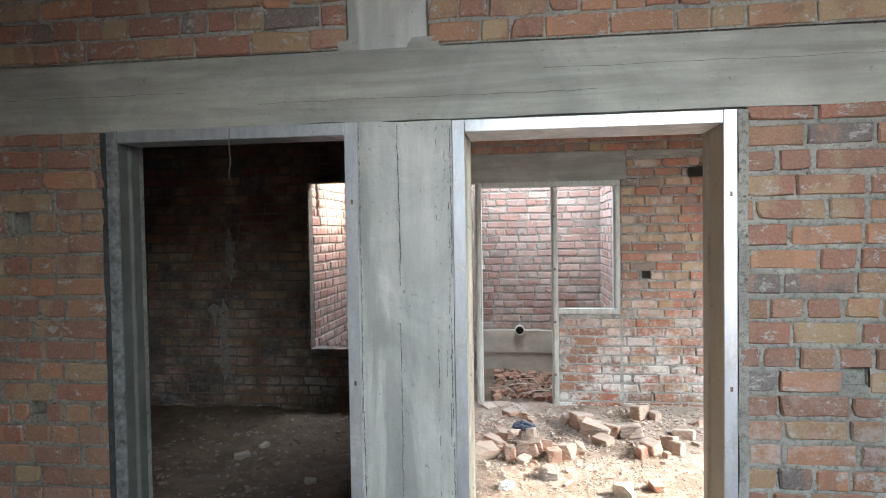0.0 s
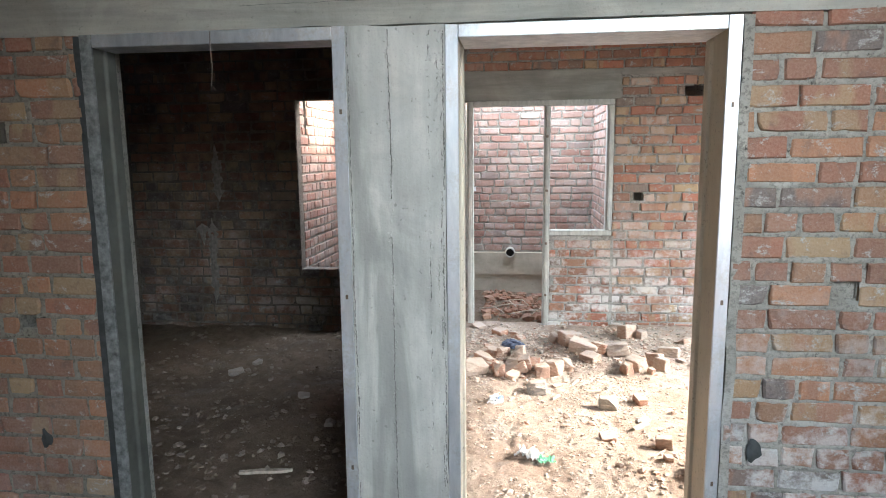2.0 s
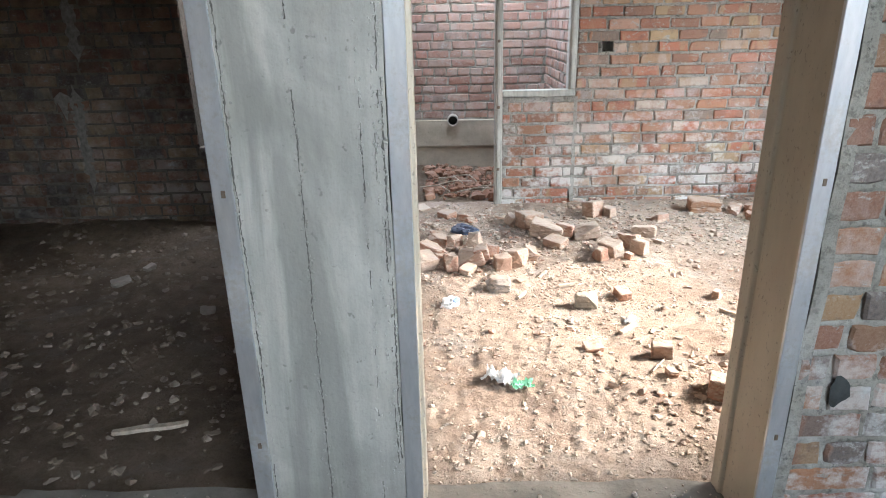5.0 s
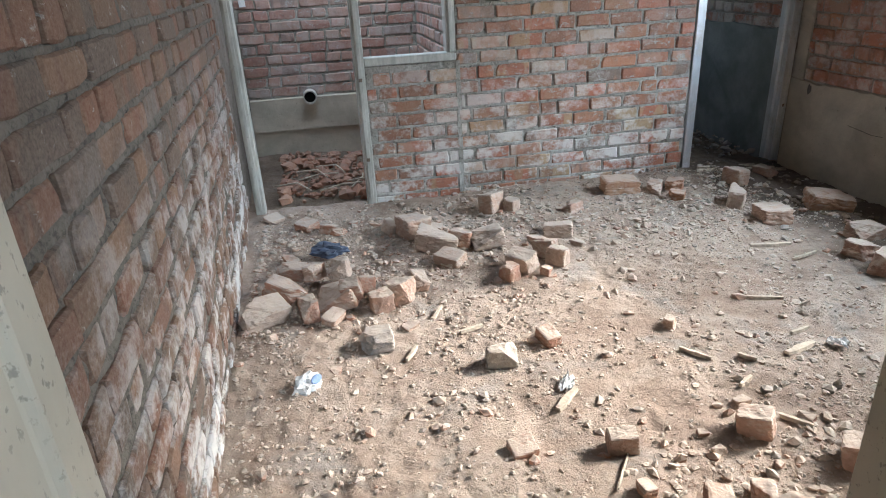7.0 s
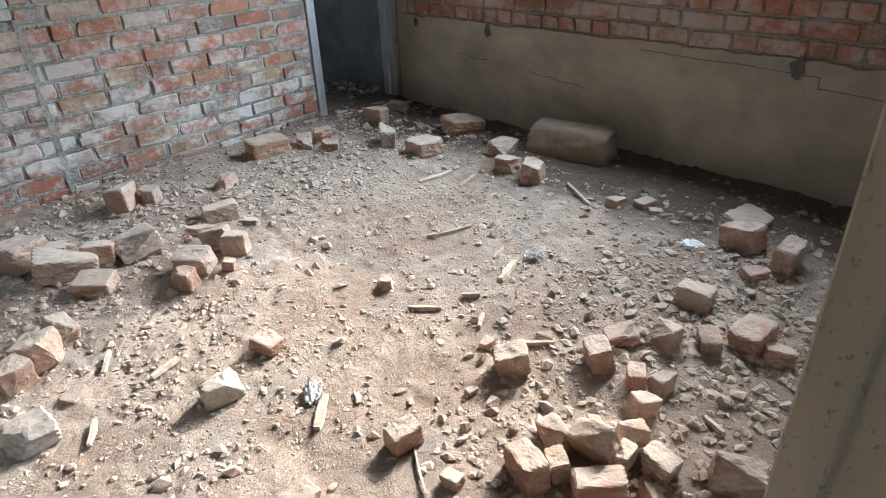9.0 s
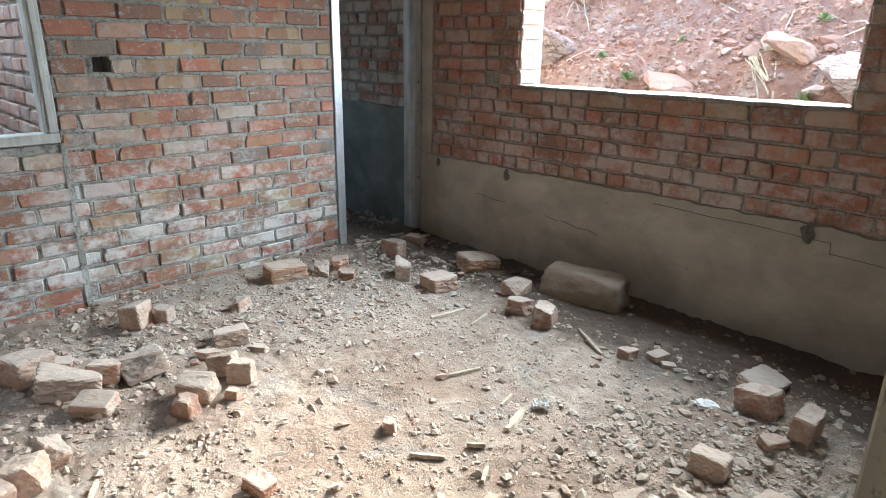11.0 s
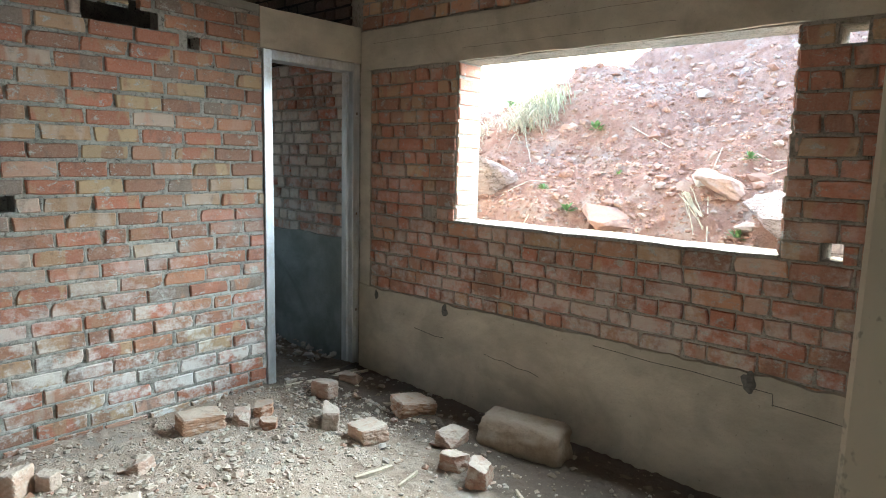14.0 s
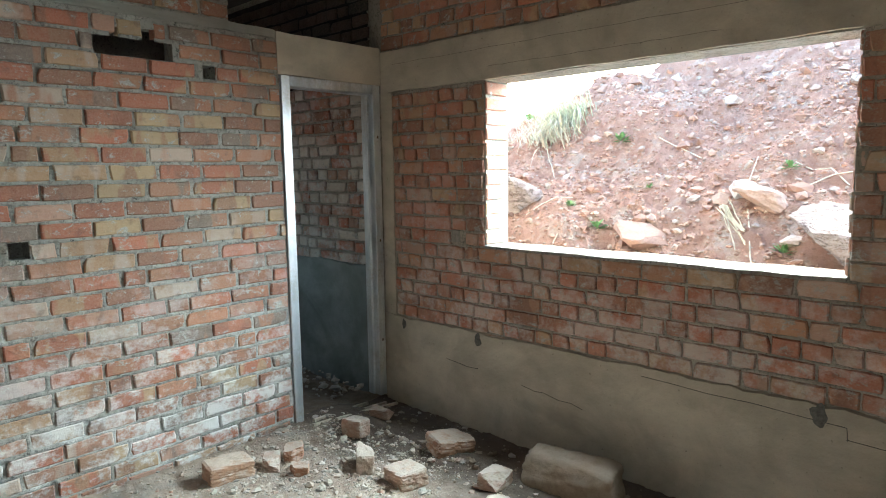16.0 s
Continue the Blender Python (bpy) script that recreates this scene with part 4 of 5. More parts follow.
for i, (a, b, c, d) in enumerate(((2.95, 5.98, 3.62, 6.06), (3.0, 6.05, 3.5, 6.12), (3.1, 5.95, 3.66, 5.99))):
    splinter(a, b, c, d, 0.035, 0.015, wood, "thin wooden lath lying across the back threshold", 40 + i)
lath = splinter(-0.98, 3.0, -0.72, 3.06, 0.04, 0.012, wood, "pale wooden offcut on the dark room floor", 50)
lath.location.z = 0.0


def crumple(name, x, y, z, r, material, label, category, seed, flat=0.5):
    bm = bmesh.new()
    bmesh.ops.create_icosphere(bm, subdivisions=3, radius=1)
    o = Vector((seed * 7.3, 0, 0))
    for v in bm.verts:
        p = v.co.copy()
        f = 0.75 + 0.5 * abs(noise.noise(p * 1.9 + o)) - 0.55 * abs(noise.noise(p * 4.1 + o))
        v.co = Vector((p.x * f * 1.25, p.y * f * 0.9, max(-0.3, p.z) * f * flat)) * r
    ob = part(name, bm, material)
    ob.location = (x, y, z + 0.25 * r * flat)
    ob.rotation_euler = (0, 0, seed)
    return tagged(ob, label, category)


paper = crumple("crumpled_paper", 0.29, 4.13, floor_z(0.29, 4.13), 0.062, paper_white, "crumpled white paper scrap with blue print", "paper", 1, 0.8)
blue = bmesh.new()
bmesh.ops.create_icosphere(blue, subdivisions=2, radius=0.02, matrix=Matrix.Translation((0.012, -0.034, 0.024)) @ Matrix.Rotation(0.7, 4, "X") @ Matrix.Diagonal((1.5, 0.8, 0.3, 1)))
part("print", blue, paper_blue, paper, "blue printed corner")


def torn_sheet(x, y, size, seed):
    """A creased scrap of thin sheet with a torn outline, lying on the ground."""
    bm = bmesh.new()
    bmesh.ops.create_grid(bm, x_segments=16, y_segments=12, size=size)
    o = Vector((seed * 5.7, seed, 0))
    for v in bm.verts:
        p = v.co / size
        edge = 1 + 0.4 * noise.noise(Vector((math.atan2(p.y, p.x) * 1.6, seed, 0)))
        fold = abs(noise.noise(p * 1.7 + o)) + 0.5 * abs(noise.noise(p * 4.0 + o))
        v.co = Vector((p.x * edge * 0.8, p.y * edge * 0.5, 0.75 * fold)) * size
    bmesh.ops.rotate(bm, verts=bm.verts[:], matrix=Matrix.Rotation(seed * 1.3, 3, "Z"))
    return bm


wrap = part("plastic_wrapper", torn_sheet(0.5, 3.36, 0.085, 2), paper_white)
wrap.location = (0.50, 3.37, floor_z(0.50, 3.37) + 0.004)
tagged(wrap, "torn white and green plastic wrapper in the dirt", "wrapper")
green = torn_sheet(0, 0, 0.055, 5)
bmesh.ops.translate(green, verts=green.verts[:], vec=(0.085, -0.055, 0.006))
part("green_corner", green, plastic_green, wrap, "green torn corner")
for i, (x, y, s) in enumerate(((1.2, 3.9, 0.05), (2.27, 3.88, 0.045))):
    scrap = part("paper_scrap", torn_sheet(x, y, s, 8 + i), paper_white)
    scrap.location = (x, y, floor_z(x, y) + 0.004)
    tagged(scrap, "small torn scrap of white paper", "paper")
crumple("plastic_bag_scrap", 2.77, 3.44, floor_z(2.77, 3.44), 0.05, paper_white, "dusty white crumpled plastic scrap", "plastic scrap", 5, 0.3)
crumple("plastic_sheet_scrap", 0.40, 5.28, floor_z(0.4, 5.28) + 0.05, 0.10, plastic_dark, "dark blue plastic scrap on the brick heap", "plastic scrap", 6, 0.5)
def smear(x, y, z, r, axis, seed, material, label):
    """A thin dried splash on a wall."""
    rnd = random.Random(seed)
    bm = bmesh.new()
    n = 18
    rim = []
    for i in range(n):
        a = 2 * math.pi * i / n
        q = r * (0.7 + 0.35 * noise.noise(Vector((math.cos(a) * 1.2, math.sin(a) * 1.2, seed))) + rnd.uniform(-0.05, 0.05))
        u, w = q * 0.75 * math.cos(a), q * 1.2 * math.sin(a)
        rim.append(bm.verts.new((x, y + u, z + w) if axis == "x" else (x + u, y, z + w)))
    mid = bm.verts.new((x - 0.005, y, z) if axis == "x" else (x, y - 0.005, z))
    for i in range(n):
        bm.faces.new([rim[i], rim[(i + 1) % n], mid])
    return tagged(part("mortar_smear", bm, material), label, "stain", "", "structure")


for i, (y, z, r) in enumerate(((5.28, 0.50, 0.05), (3.44, 0.50, 0.06), (5.93, 0.50, 0.04))):
    smear(3.684, y, z, r, "x", i + 1, pit_dark, "dark smear at the top of the dado")
smear(1.30, 2.444, 0.50, 0.055, "y", 8, bitumen, "dark smear on the brick wall")
smear(-1.56, 2.444, 0.42, 0.05, "y", 9, bitumen, "dark smear on the brick wall")
for i, pts in enumerate((((4.95, 0.285), (4.86, 0.27), (4.80, 0.275), (4.70, 0.255), (4.62, 0.258), (4.55, 0.24)), ((5.55, 0.33), (5.45, 0.32), (5.36, 0.31), (5.28, 0.315)), ((4.22, 0.50), (4.05, 0.495), (3.9, 0.487), (3.7, 0.49), (3.5, 0.48), (3.34, 0.475)), ((3.34, 0.475), (3.335, 0.42)), ((3.34, 0.425), (3.2, 0.42), (3.05, 0.41)))):
    crack = wire("crack", [(3.6865, y, z) for y, z in pts], 0.0016, pit_dark, "thin crack in the cement dado", "crack")
    crack["kind"] = "structure"



def mortar_run(axis, face, into, s, z0, z1, width, seed, material, label):
    """A thin run of slurry down a brick face, widening and breaking off."""
    bm = bmesh.new()
    n, m = max(8, round((z1 - z0) / 0.012)), 8
    rows = []
    for i in range(n + 1):
        z = z0 + (z1 - z0) * i / n
        w = width * (0.55 + 0.55 * noise.noise(Vector((seed, z * 5, 0))) + 0.3 * noise.noise(Vector((seed, z * 23, 3)))) * min(1.0, 5 * i / n, 5 * (1 - i / n) + 0.05)
        c = s + 0.3 * width * noise.noise(Vector((seed, z * 3, 8)))
        row = []
        for k in range(m + 1):
            u = 2 * k / m - 1
            lift = 0.010 * (1 - u * u) - 0.005 + 0.007 * noise.noise(Vector((u * 3 + seed, z * 17, 5)))
            p = face - into * lift
            row.append(bm.verts.new((p, c + u * w, z) if axis == "x" else (c + u * w, p, z)))
        rows.append(row)
    for a, b in zip(rows, rows[1:]):
        for k in range(m):
            bm.faces.new([a[k], a[k + 1], b[k + 1], b[k]])
    bmesh.ops.recalc_face_normals(bm, faces=bm.faces[:])
    return tagged(part("mortar_run", bm, material), label, "mortar", "", "structure")


for n, (x, z0, z1, w) in enumerate(((-2.36, 0.25, 1.05, 0.10), (-2.27, 1.2, 1.72, 0.075), (-2.44, 0.80, 1.0, 0.10))):
    mortar_run("y", 5.599, 1, x, z0, z1, w, n + 21.5, lime, "pale lime run down the dark brick wall")
rough_slab("stub_foot", -0.275, 0.115, 2.4505, 2.686, 2.3365, 2.375, beam_concrete, "cement slopped round the column stub on the beam", 51, "mortar")
rough_slab("hole_plug", 3.712, 3.80, 5.433, 5.507, 1.088, 1.158, lime, "pale plaster plug in a putlog hole", 52, "mortar")

rough_slab("white_dab", -0.115, -0.065, 7.755, 7.79, 1.165, 1.22, paper_white, "small white dab on the kitchen wall", 53, "mortar")

# board lines left by the shuttering on the beams
line_rng = random.Random(77)
for n, (z, s0, s1) in enumerate(((2.205, -2.4, -0.9), (2.15, -0.6, 0.7), (2.235, 0.5, 2.4))):
    p = [(s0 + (s1 - s0) * i / 24, 2.4445, z + line_rng.uniform(-0.003, 0.003)) for i in range(25)]
    wire("board_line", p, 0.0008, pit_dark, "thin shuttering board line on the beam", "crack")["kind"] = "structure"
for n, (z, s0, s1) in enumerate(((2.225, 2.75, 6.0), (2.12, 3.9, 5.2))):
    p = [(3.6925, s0 + (s1 - s0) * i / 24, z + line_rng.uniform(-0.003, 0.003)) for i in range(25)]
    wire("board_line", p, 0.0008, pit_dark, "thin shuttering board line on the beam", "crack")["kind"] = "structure"


crumple("plastic_bag", 1.87, 2.37, 0.0, 0.075, plastic_teal, "teal plastic bag lying at the wall foot", "plastic bag", 7, 0.9)


# ---- gravel and crumbs, uncountable ----
def pebbles(name, count, place, size, material, label, seed, height_of):
    rnd = np.random.RandomState(seed)
    ball = bmesh.new()
    bmesh.ops.create_icosphere(ball, subdivisions=1, radius=1.0)
    base = np.array([v.co[:] for v in ball.verts], float)
    faces = [tuple(v.index for v in f.verts) for f in ball.faces]
    ball.free()
    vs, fs = [], []
    for n in range(count):
        x, y = place(rnd)
        s = size(rnd)
        v = (base + rnd.uniform(-0.30, 0.30, base.shape)) * s * np.array([rnd.uniform(0.85, 1.25), rnd.uniform(0.65, 1), rnd.uniform(0.5, 0.85)])
        a = rnd.uniform(0, 6.283)
        c, sn = math.cos(a), math.sin(a)
        v = np.stack([v[:, 0] * c - v[:, 1] * sn + x, v[:, 0] * sn + v[:, 1] * c + y, v[:, 2] + height_of(x, y) + rnd.uniform(-0.25, 0.2) * s], 1)
        fs += [tuple(i + len(vs) for i in f) for f in faces]
        vs += v.tolist()
    me = bpy.data.meshes.new(name)
    me.from_pydata(vs, [], fs)
    me.materials.append(material)
    return tagged(new(name, me), label, "gravel", "", "stuff")


def spread(x0, x1, y0, y1):
    return lambda r: (r.uniform(x0, x1), r.uniform(y0, y1))


def about(cx, cy, sx, sy, x0=0.03, x1=3.66, y0=2.72, y1=6.13):
    return lambda r: (min(x1, max(x0, r.normal(cx, sx))), min(y1, max(y0, r.normal(cy, sy))))


fine = lambda a, b: (lambda r: a + (b - a) * r.uniform() ** 6)
def patchy(x0, x1, y0, y1, wave):
    """Spread in drifts, leaving trodden bare ground between them."""
    def place(r):
        while True:
            x, y = r.uniform(x0, x1), r.uniform(y0, y1)
            if 0.5 + 1.5 * noise.noise(Vector((x * wave, y * wave, 7))) + 0.8 * noise.noise(Vector((x * 4.5, y * 4.5, 3))) > r.uniform():
                return x, y
    return place


pebbles("gravel", 17000, patchy(-0.02, 3.12, 2.72, 6.10, 1.5), lambda r: 0.0022 + 0.011 * r.uniform() ** 3.2, chunk_crumb, "brick crumbs strewn over the earth floor", 1, floor_z)
pebbles("clods", 650, patchy(0.02, 3.1, 2.76, 6.05, 1.1), lambda r: 0.007 + 0.020 * r.uniform() ** 3, chunk_brick, "small brick clods scattered over the floor", 21, floor_z)
pebbles("clods", 420, about(1.2, 5.35, 0.7, 0.35), lambda r: 0.010 + 0.020 * r.uniform() ** 2, chunk_brick, "brick clods along the back wall", 22, floor_z)
pebbles("gravel", 3800, about(2.35, 3.2, 0.42, 0.33), fine(0.004, 0.026), chunk_grey, "grey gravel by the window wall", 2, floor_z)
pebbles("gravel", 3200, about(1.4, 5.6, 0.8, 0.28), fine(0.004, 0.024), chunk_grey, "grey mortar crumbs along the back wall", 3, floor_z)
pebbles("gravel", 900, about(1.5, 3.2, 0.25, 0.25), fine(0.004, 0.024), chunk_brick, "brick crumbs round the doorway heap", 4, floor_z)
pebbles("gravel", 700, about(0.4, 4.9, 0.3, 0.3), fine(0.006, 0.028), chunk_brick, "brick crumbs round the heap", 5, floor_z)
pebbles("gravel", 1200, about(2.75, 5.35, 0.4, 0.35, x1=3.2), fine(0.005, 0.028), chunk_grey, "grey crumbs by the back doorway", 6, floor_z)
pebbles("gravel", 500, spread(3.0, 3.66, 2.8, 6.05), fine(0.005, 0.03), chunk_dark, "dark crumbs along the window wall foot", 12, floor_z)
dark_z = lambda x, y: -0.03 + dirt_height(x, y, 0.045) + 0.05 * max(0, y - 4.6)
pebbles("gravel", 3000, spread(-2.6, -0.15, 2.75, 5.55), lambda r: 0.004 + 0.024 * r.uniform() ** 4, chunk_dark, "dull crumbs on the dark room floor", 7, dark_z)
kitchen_z = lambda x, y: -0.06 + dirt_height(x, y, 0.05)
pebbles("rubble", 700, spread(0.08, 1.28, 6.30, 7.65), fine(0.015, 0.07), chunk_kitchen, "broken red bricks and sticks heaped in the kitchen", 8, lambda x, y: kitchen_z(x, y) + 0.02)
pebbles("gravel", 260, spread(2.95, 3.65, 6.3, 7.6), fine(0.012, 0.05), chunk_grey, "grey crumbs in the back room", 9, lambda x, y: -0.03)
pebbles("gravel", 300, spread(-1.2, 1.2, 2.50, 2.68), fine(0.003, 0.012), chunk_grey, "grit on the door sills", 10, lambda x, y: 0.0)
for i in range(7):
    x, y = rock_rng.uniform(-2.2, -0.5), rock_rng.uniform(3.4, 5.2)
    rubble("broken_brick", CEMENTS, x, y, rock_rng.uniform(0.06, 0.12), rock_rng.uniform(0.04, 0.07), "dull mortar lump on the dark room floor", "lumps in the dark room", z=dark_z(x, y))
for i in range(9):
    a = rock_rng.uniform(0, 3.1)
    x, y = rock_rng.uniform(0.15, 1.1), rock_rng.uniform(6.35, 6.9)
    z = kitchen_z(x, y) + 0.05
    wire("twig", [(x, y, z), (x + 0.15 * math.cos(a), y + 0.15 * math.sin(a), z + 0.03), (x + 0.32 * math.cos(a + 0.3), y + 0.32 * math.sin(a + 0.3), z)], 0.006, wood, "dry twig on the kitchen rubble", "twig")
# small stones sunk in the bank
pebbles("bank_clods", 380, spread(4.3, 7.6, 2.2, 8.4), lambda r: 0.025 + 0.055 * r.uniform() ** 3, hill_stone, "reddish clods and stones on the earth bank", 31, ground_z)
pebbles("bank_gravel", 9000, spread(4.15, 6.9, 2.6, 7.6), lambda r: 0.010 + 0.012 * r.uniform(), hill_stone, "reddish gravel on the earth bank", 23, ground_z)
pebbles("bank_stones", 7500, spread(4.15, 7.9, 2.0, 8.8), fine(0.009, 0.055), hill_stone, "small stones in the earth bank", 11, ground_z)


# ---- boulders and weeds on the bank ----
def boulder(x, y, sx, sy, sz, rot, mesh, label):
    ob = new("boulder", mesh)
    ob.matrix_basis = pose(x, y, ground_z(x, y) - 0.35 * sz, *rot) @ Matrix.Diagonal((sx, sy, sz, 1))
    return tagged(ob, label, "boulder", "boulders on the bank")


HILL = [chunk_mesh("boulder", 500 + i, hill_stone, 0, False) for i in range(4)]
SLAB = chunk_mesh("boulder", 512, slab_stone, 0, False)
PALE = chunk_mesh("boulder", 515, pale_stone, 0, False)
boulder(5.10, 3.56, 1.05, 0.75, 0.42, (8, -36, 62), SLAB, "large flat grey-pink slab of stone leaning on the bank")
boulder(5.34, 4.18, 0.42, 0.34, 0.15, (0, -20, 70), HILL[0], "broad red-brown boulder in the bank")
boulder(5.40, 4.34, 0.20, 0.17, 0.13, (0, -30, 40), PALE, "white-topped stone in the bank")
boulder(5.10, 4.95, 0.45, 0.32, 0.20, (0, -25, 80), HILL[1], "flat red stone jutting from the bank")
boulder(5.20, 6.15, 0.42, 0.42, 0.42, (0, -10, 20), SLAB, "squared pinkish stone at the bank foot")
for i in range(26):
    x, y = rock_rng.uniform(4.6, 7.4), rock_rng.uniform(2.6, 7.6)
    s = rock_rng.uniform(0.06, 0.17)
    boulder(x, y, s, s * 0.9, s * 0.6, (0, rock_rng.uniform(-40, 0), rock_rng.uniform(0, 360)), HILL[i % 4], "small reddish stone half sunk in the bank")


def blades(name, x, y, count, length, spread_, droop, material, label, seed, category="grass tuft", lean=(0, 0)):
    rnd = random.Random(seed)
    vs, fs = [], []
    for n in range(count):
        a = rnd.uniform(0, 2 * math.pi)
        ln = length * rnd.uniform(0.5, 1.1)
        bx, by = x + rnd.gauss(0, spread_ * 0.35), y + rnd.gauss(0, spread_ * 0.35)
        bz = ground_z(bx, by) - 0.02
        out = rnd.uniform(0.2, 1.0)
        w = 0.004 + 0.004 * rnd.random()
        side = Vector((-math.sin(a), math.cos(a), 0)) * w
        k0 = len(vs)
        for i in range(5):
            t = i / 4
            p = Vector((bx + (math.cos(a) * out + lean[0]) * ln * t * 0.7, by + (math.sin(a) * out + lean[1]) * ln * t * 0.7, bz + ln * (t - droop * out * t * t)))
            vs += [tuple(p - side * (1 - t * 0.85)), tuple(p + side * (1 - t * 0.85))]
        for i in range(4):
            fs.append((k0 + 2 * i, k0 + 2 * i + 1, k0 + 2 * i + 3, k0 + 2 * i + 2))
    me = bpy.data.meshes.new(name)
    me.from_pydata(vs, [], fs)
    me.materials.append(material)
    return tagged(new(name, me), label, category)


blades("grass_tuft", 6.35, 6.35, 420, 0.50, 0.32, 1.25, grass_green, "long pale green grass tuft on the bank edge", 1, lean=(-0.5, 0))
blades("grass_tuft", 6.25, 6.4, 300, 0.50, 0.34, 1.2, straw, "dry straw-coloured grass hanging down the bank", 2, lean=(-0.7, 0))
straw_rng = random.Random(9)
vs, fs = [], []
for n in range(11):
    x0, y0 = 5.28 + straw_rng.gauss(0, 0.02), 4.42 + straw_rng.gauss(0, 0.025)
    x1, y1 = 5.04 + straw_rng.gauss(0, 0.04), 4.20 + straw_rng.gauss(0, 0.022)
    k0, w = len(vs), straw_rng.uniform(0.003, 0.006)
    for i in range(5):
        t = i / 4
        x, y = x0 + (x1 - x0) * t, y0 + (y1 - y0) * t
        z = max(ground_z(x, y), ground_z(x0, y0) + (ground_z(x1, y1) - ground_z(x0, y0)) * t) + 0.03 + 0.002 * n * 0.5
        vs += [(x, y - w, z - w), (x, y + w, z - w), (x - w, y, z + w)]
    for i in range(4):
        for j in range(3):
            fs.append((k0 + 3 * i + j, k0 + 3 * i + (j + 1) % 3, k0 + 3 * i + 3 + (j + 1) % 3, k0 + 3 * i + 3 + j))
me = bpy.data.meshes.new("straw_bundle")
me.from_pydata(vs, [], fs)
me.materials.append(straw)
tagged(new("straw_bundle", me), "bundle of dry straw lying down the bank", "straw", "", "stuff")
blades("grass_tuft", 5.9, 6.9, 160, 0.3, 0.35, 1.0, straw, "thin dry grass at the bank foot", 4, lean=(-0.5, 0))
for i in range(9):
    x, y = rock_rng.uniform(4.9, 6.2), rock_rng.uniform(3.6, 6.8)
    a = rock_rng.uniform(0, 6.28)
    p = [(x + 0.14 * k * math.cos(a), y + 0.14 * k * math.sin(a), ground_z(x + 0.14 * k * math.cos(a), y + 0.14 * k * math.sin(a)) + 0.015) for k in range(4)]
    wire("twig", p, 0.005, straw, "dry stalk lying on the bank", "twig")


def weed(x, y, size, seed):
    rnd = random.Random(seed)
    vs, fs = [], []
    z = ground_z(x, y)
    for n in range(34):
        a, e = rnd.uniform(0, 6.283), rnd.uniform(0.1, 1.2)
        d = Vector((math.cos(a) * math.cos(e), math.sin(a) * math.cos(e), math.sin(e)))
        s = d.cross(Vector((0, 0, 1))).normalized()
        ln = size * rnd.uniform(0.5, 1.0)
        c = Vector((x, y, z)) + d * ln * 0.25
        k = len(vs)
        vs += [tuple(c), tuple(c + d * ln * 0.45 + s * ln * 0.16), tuple(c + d * ln * 0.8 - Vector((0, 0, ln * 0.12))), tuple(c + d * ln * 0.45 - s * ln * 0.16)]
        fs.append((k, k + 1, k + 2, k + 3))
    me = bpy.data.meshes.new("weed")
    me.from_pydata(vs, [], fs)
    me.materials.append(leaf_green)
    return tagged(new("weed", me), "small leafy green weed growing on the bank", "weed", "weeds on the bank")


for i, (x, y, s) in enumerate(((6.08, 5.6, 0.16), (5.6, 4.09, 0.12), (5.17, 5.55, 0.11), (5.06, 5.25, 0.14), (5.5, 5.05, 0.08), (6.5, 6.9, 0.2), (4.85, 4.6, 0.10), (5.0, 3.95, 0.12))):
    weed(x, y, s * 0.75, i)


# ---- bricks ----
def brick_mesh(name, length, material, seed, chip=0.006, high=0.072):
    """One hand-made brick: its face proud of the joint, slightly humped, outline crooked, arrises and corners worn. Face at y = 0, length along x."""
    rnd = random.Random(seed)
    hl, hh = length / 2, high / 2
    j = lambda a: rnd.uniform(-a, a)
    ring = [(-hl, -hh), (-hl * 0.4, -hh), (hl * 0.4, -hh), (hl, -hh), (hl, 0), (hl, hh), (hl * 0.4, hh), (-hl * 0.4, hh), (-hl, hh), (-hl, 0)]
    skew, bow = j(0.0035), j(0.0025)
    outer = []
    for i, (x, z) in enumerate(ring):
        worn = chip * rnd.uniform(0.0, 0.25) + (chip * rnd.uniform(0.4, 1.7) if rnd.random() < 0.14 else 0.0) if i in (0, 3, 5, 8) else 0.0
        x2 = x - math.copysign(worn, x) + j(0.0025) + skew * z / hh
        z2 = z - math.copysign(worn * 0.7, z) * (abs(z) > 0) + j(0.0022) + bow * (1 - (x / hl) ** 2)
        outer.append((x2, z2))
    n = len(outer)
    tip = j(0.002)
    vs = [(x * (1 - 0.006 / hl), j(0.0016) + tip * x / hl, z * (1 - 0.0055 / hh)) for x, z in outer]
    vs += [(x, 0.007 + j(0.002) + tip * x / hl, z) for x, z in outer]
    vs += [(x, 0.055, z) for x, z in outer]
    vs.append((j(0.3) * hl, -0.0012 + j(0.0016), j(0.3) * hh))
    fs = [(i, (i + 1) % n, 3 * n) for i in range(n)]
    for r in (0, n):
        for i in range(n):
            k = (i + 1) % n
            fs.append((r + k, r + i, r + n + i, r + n + k))
    me = bpy.data.meshes.new(name)
    me.from_pydata(vs, [], fs)
    me.materials.append(material)
    return me


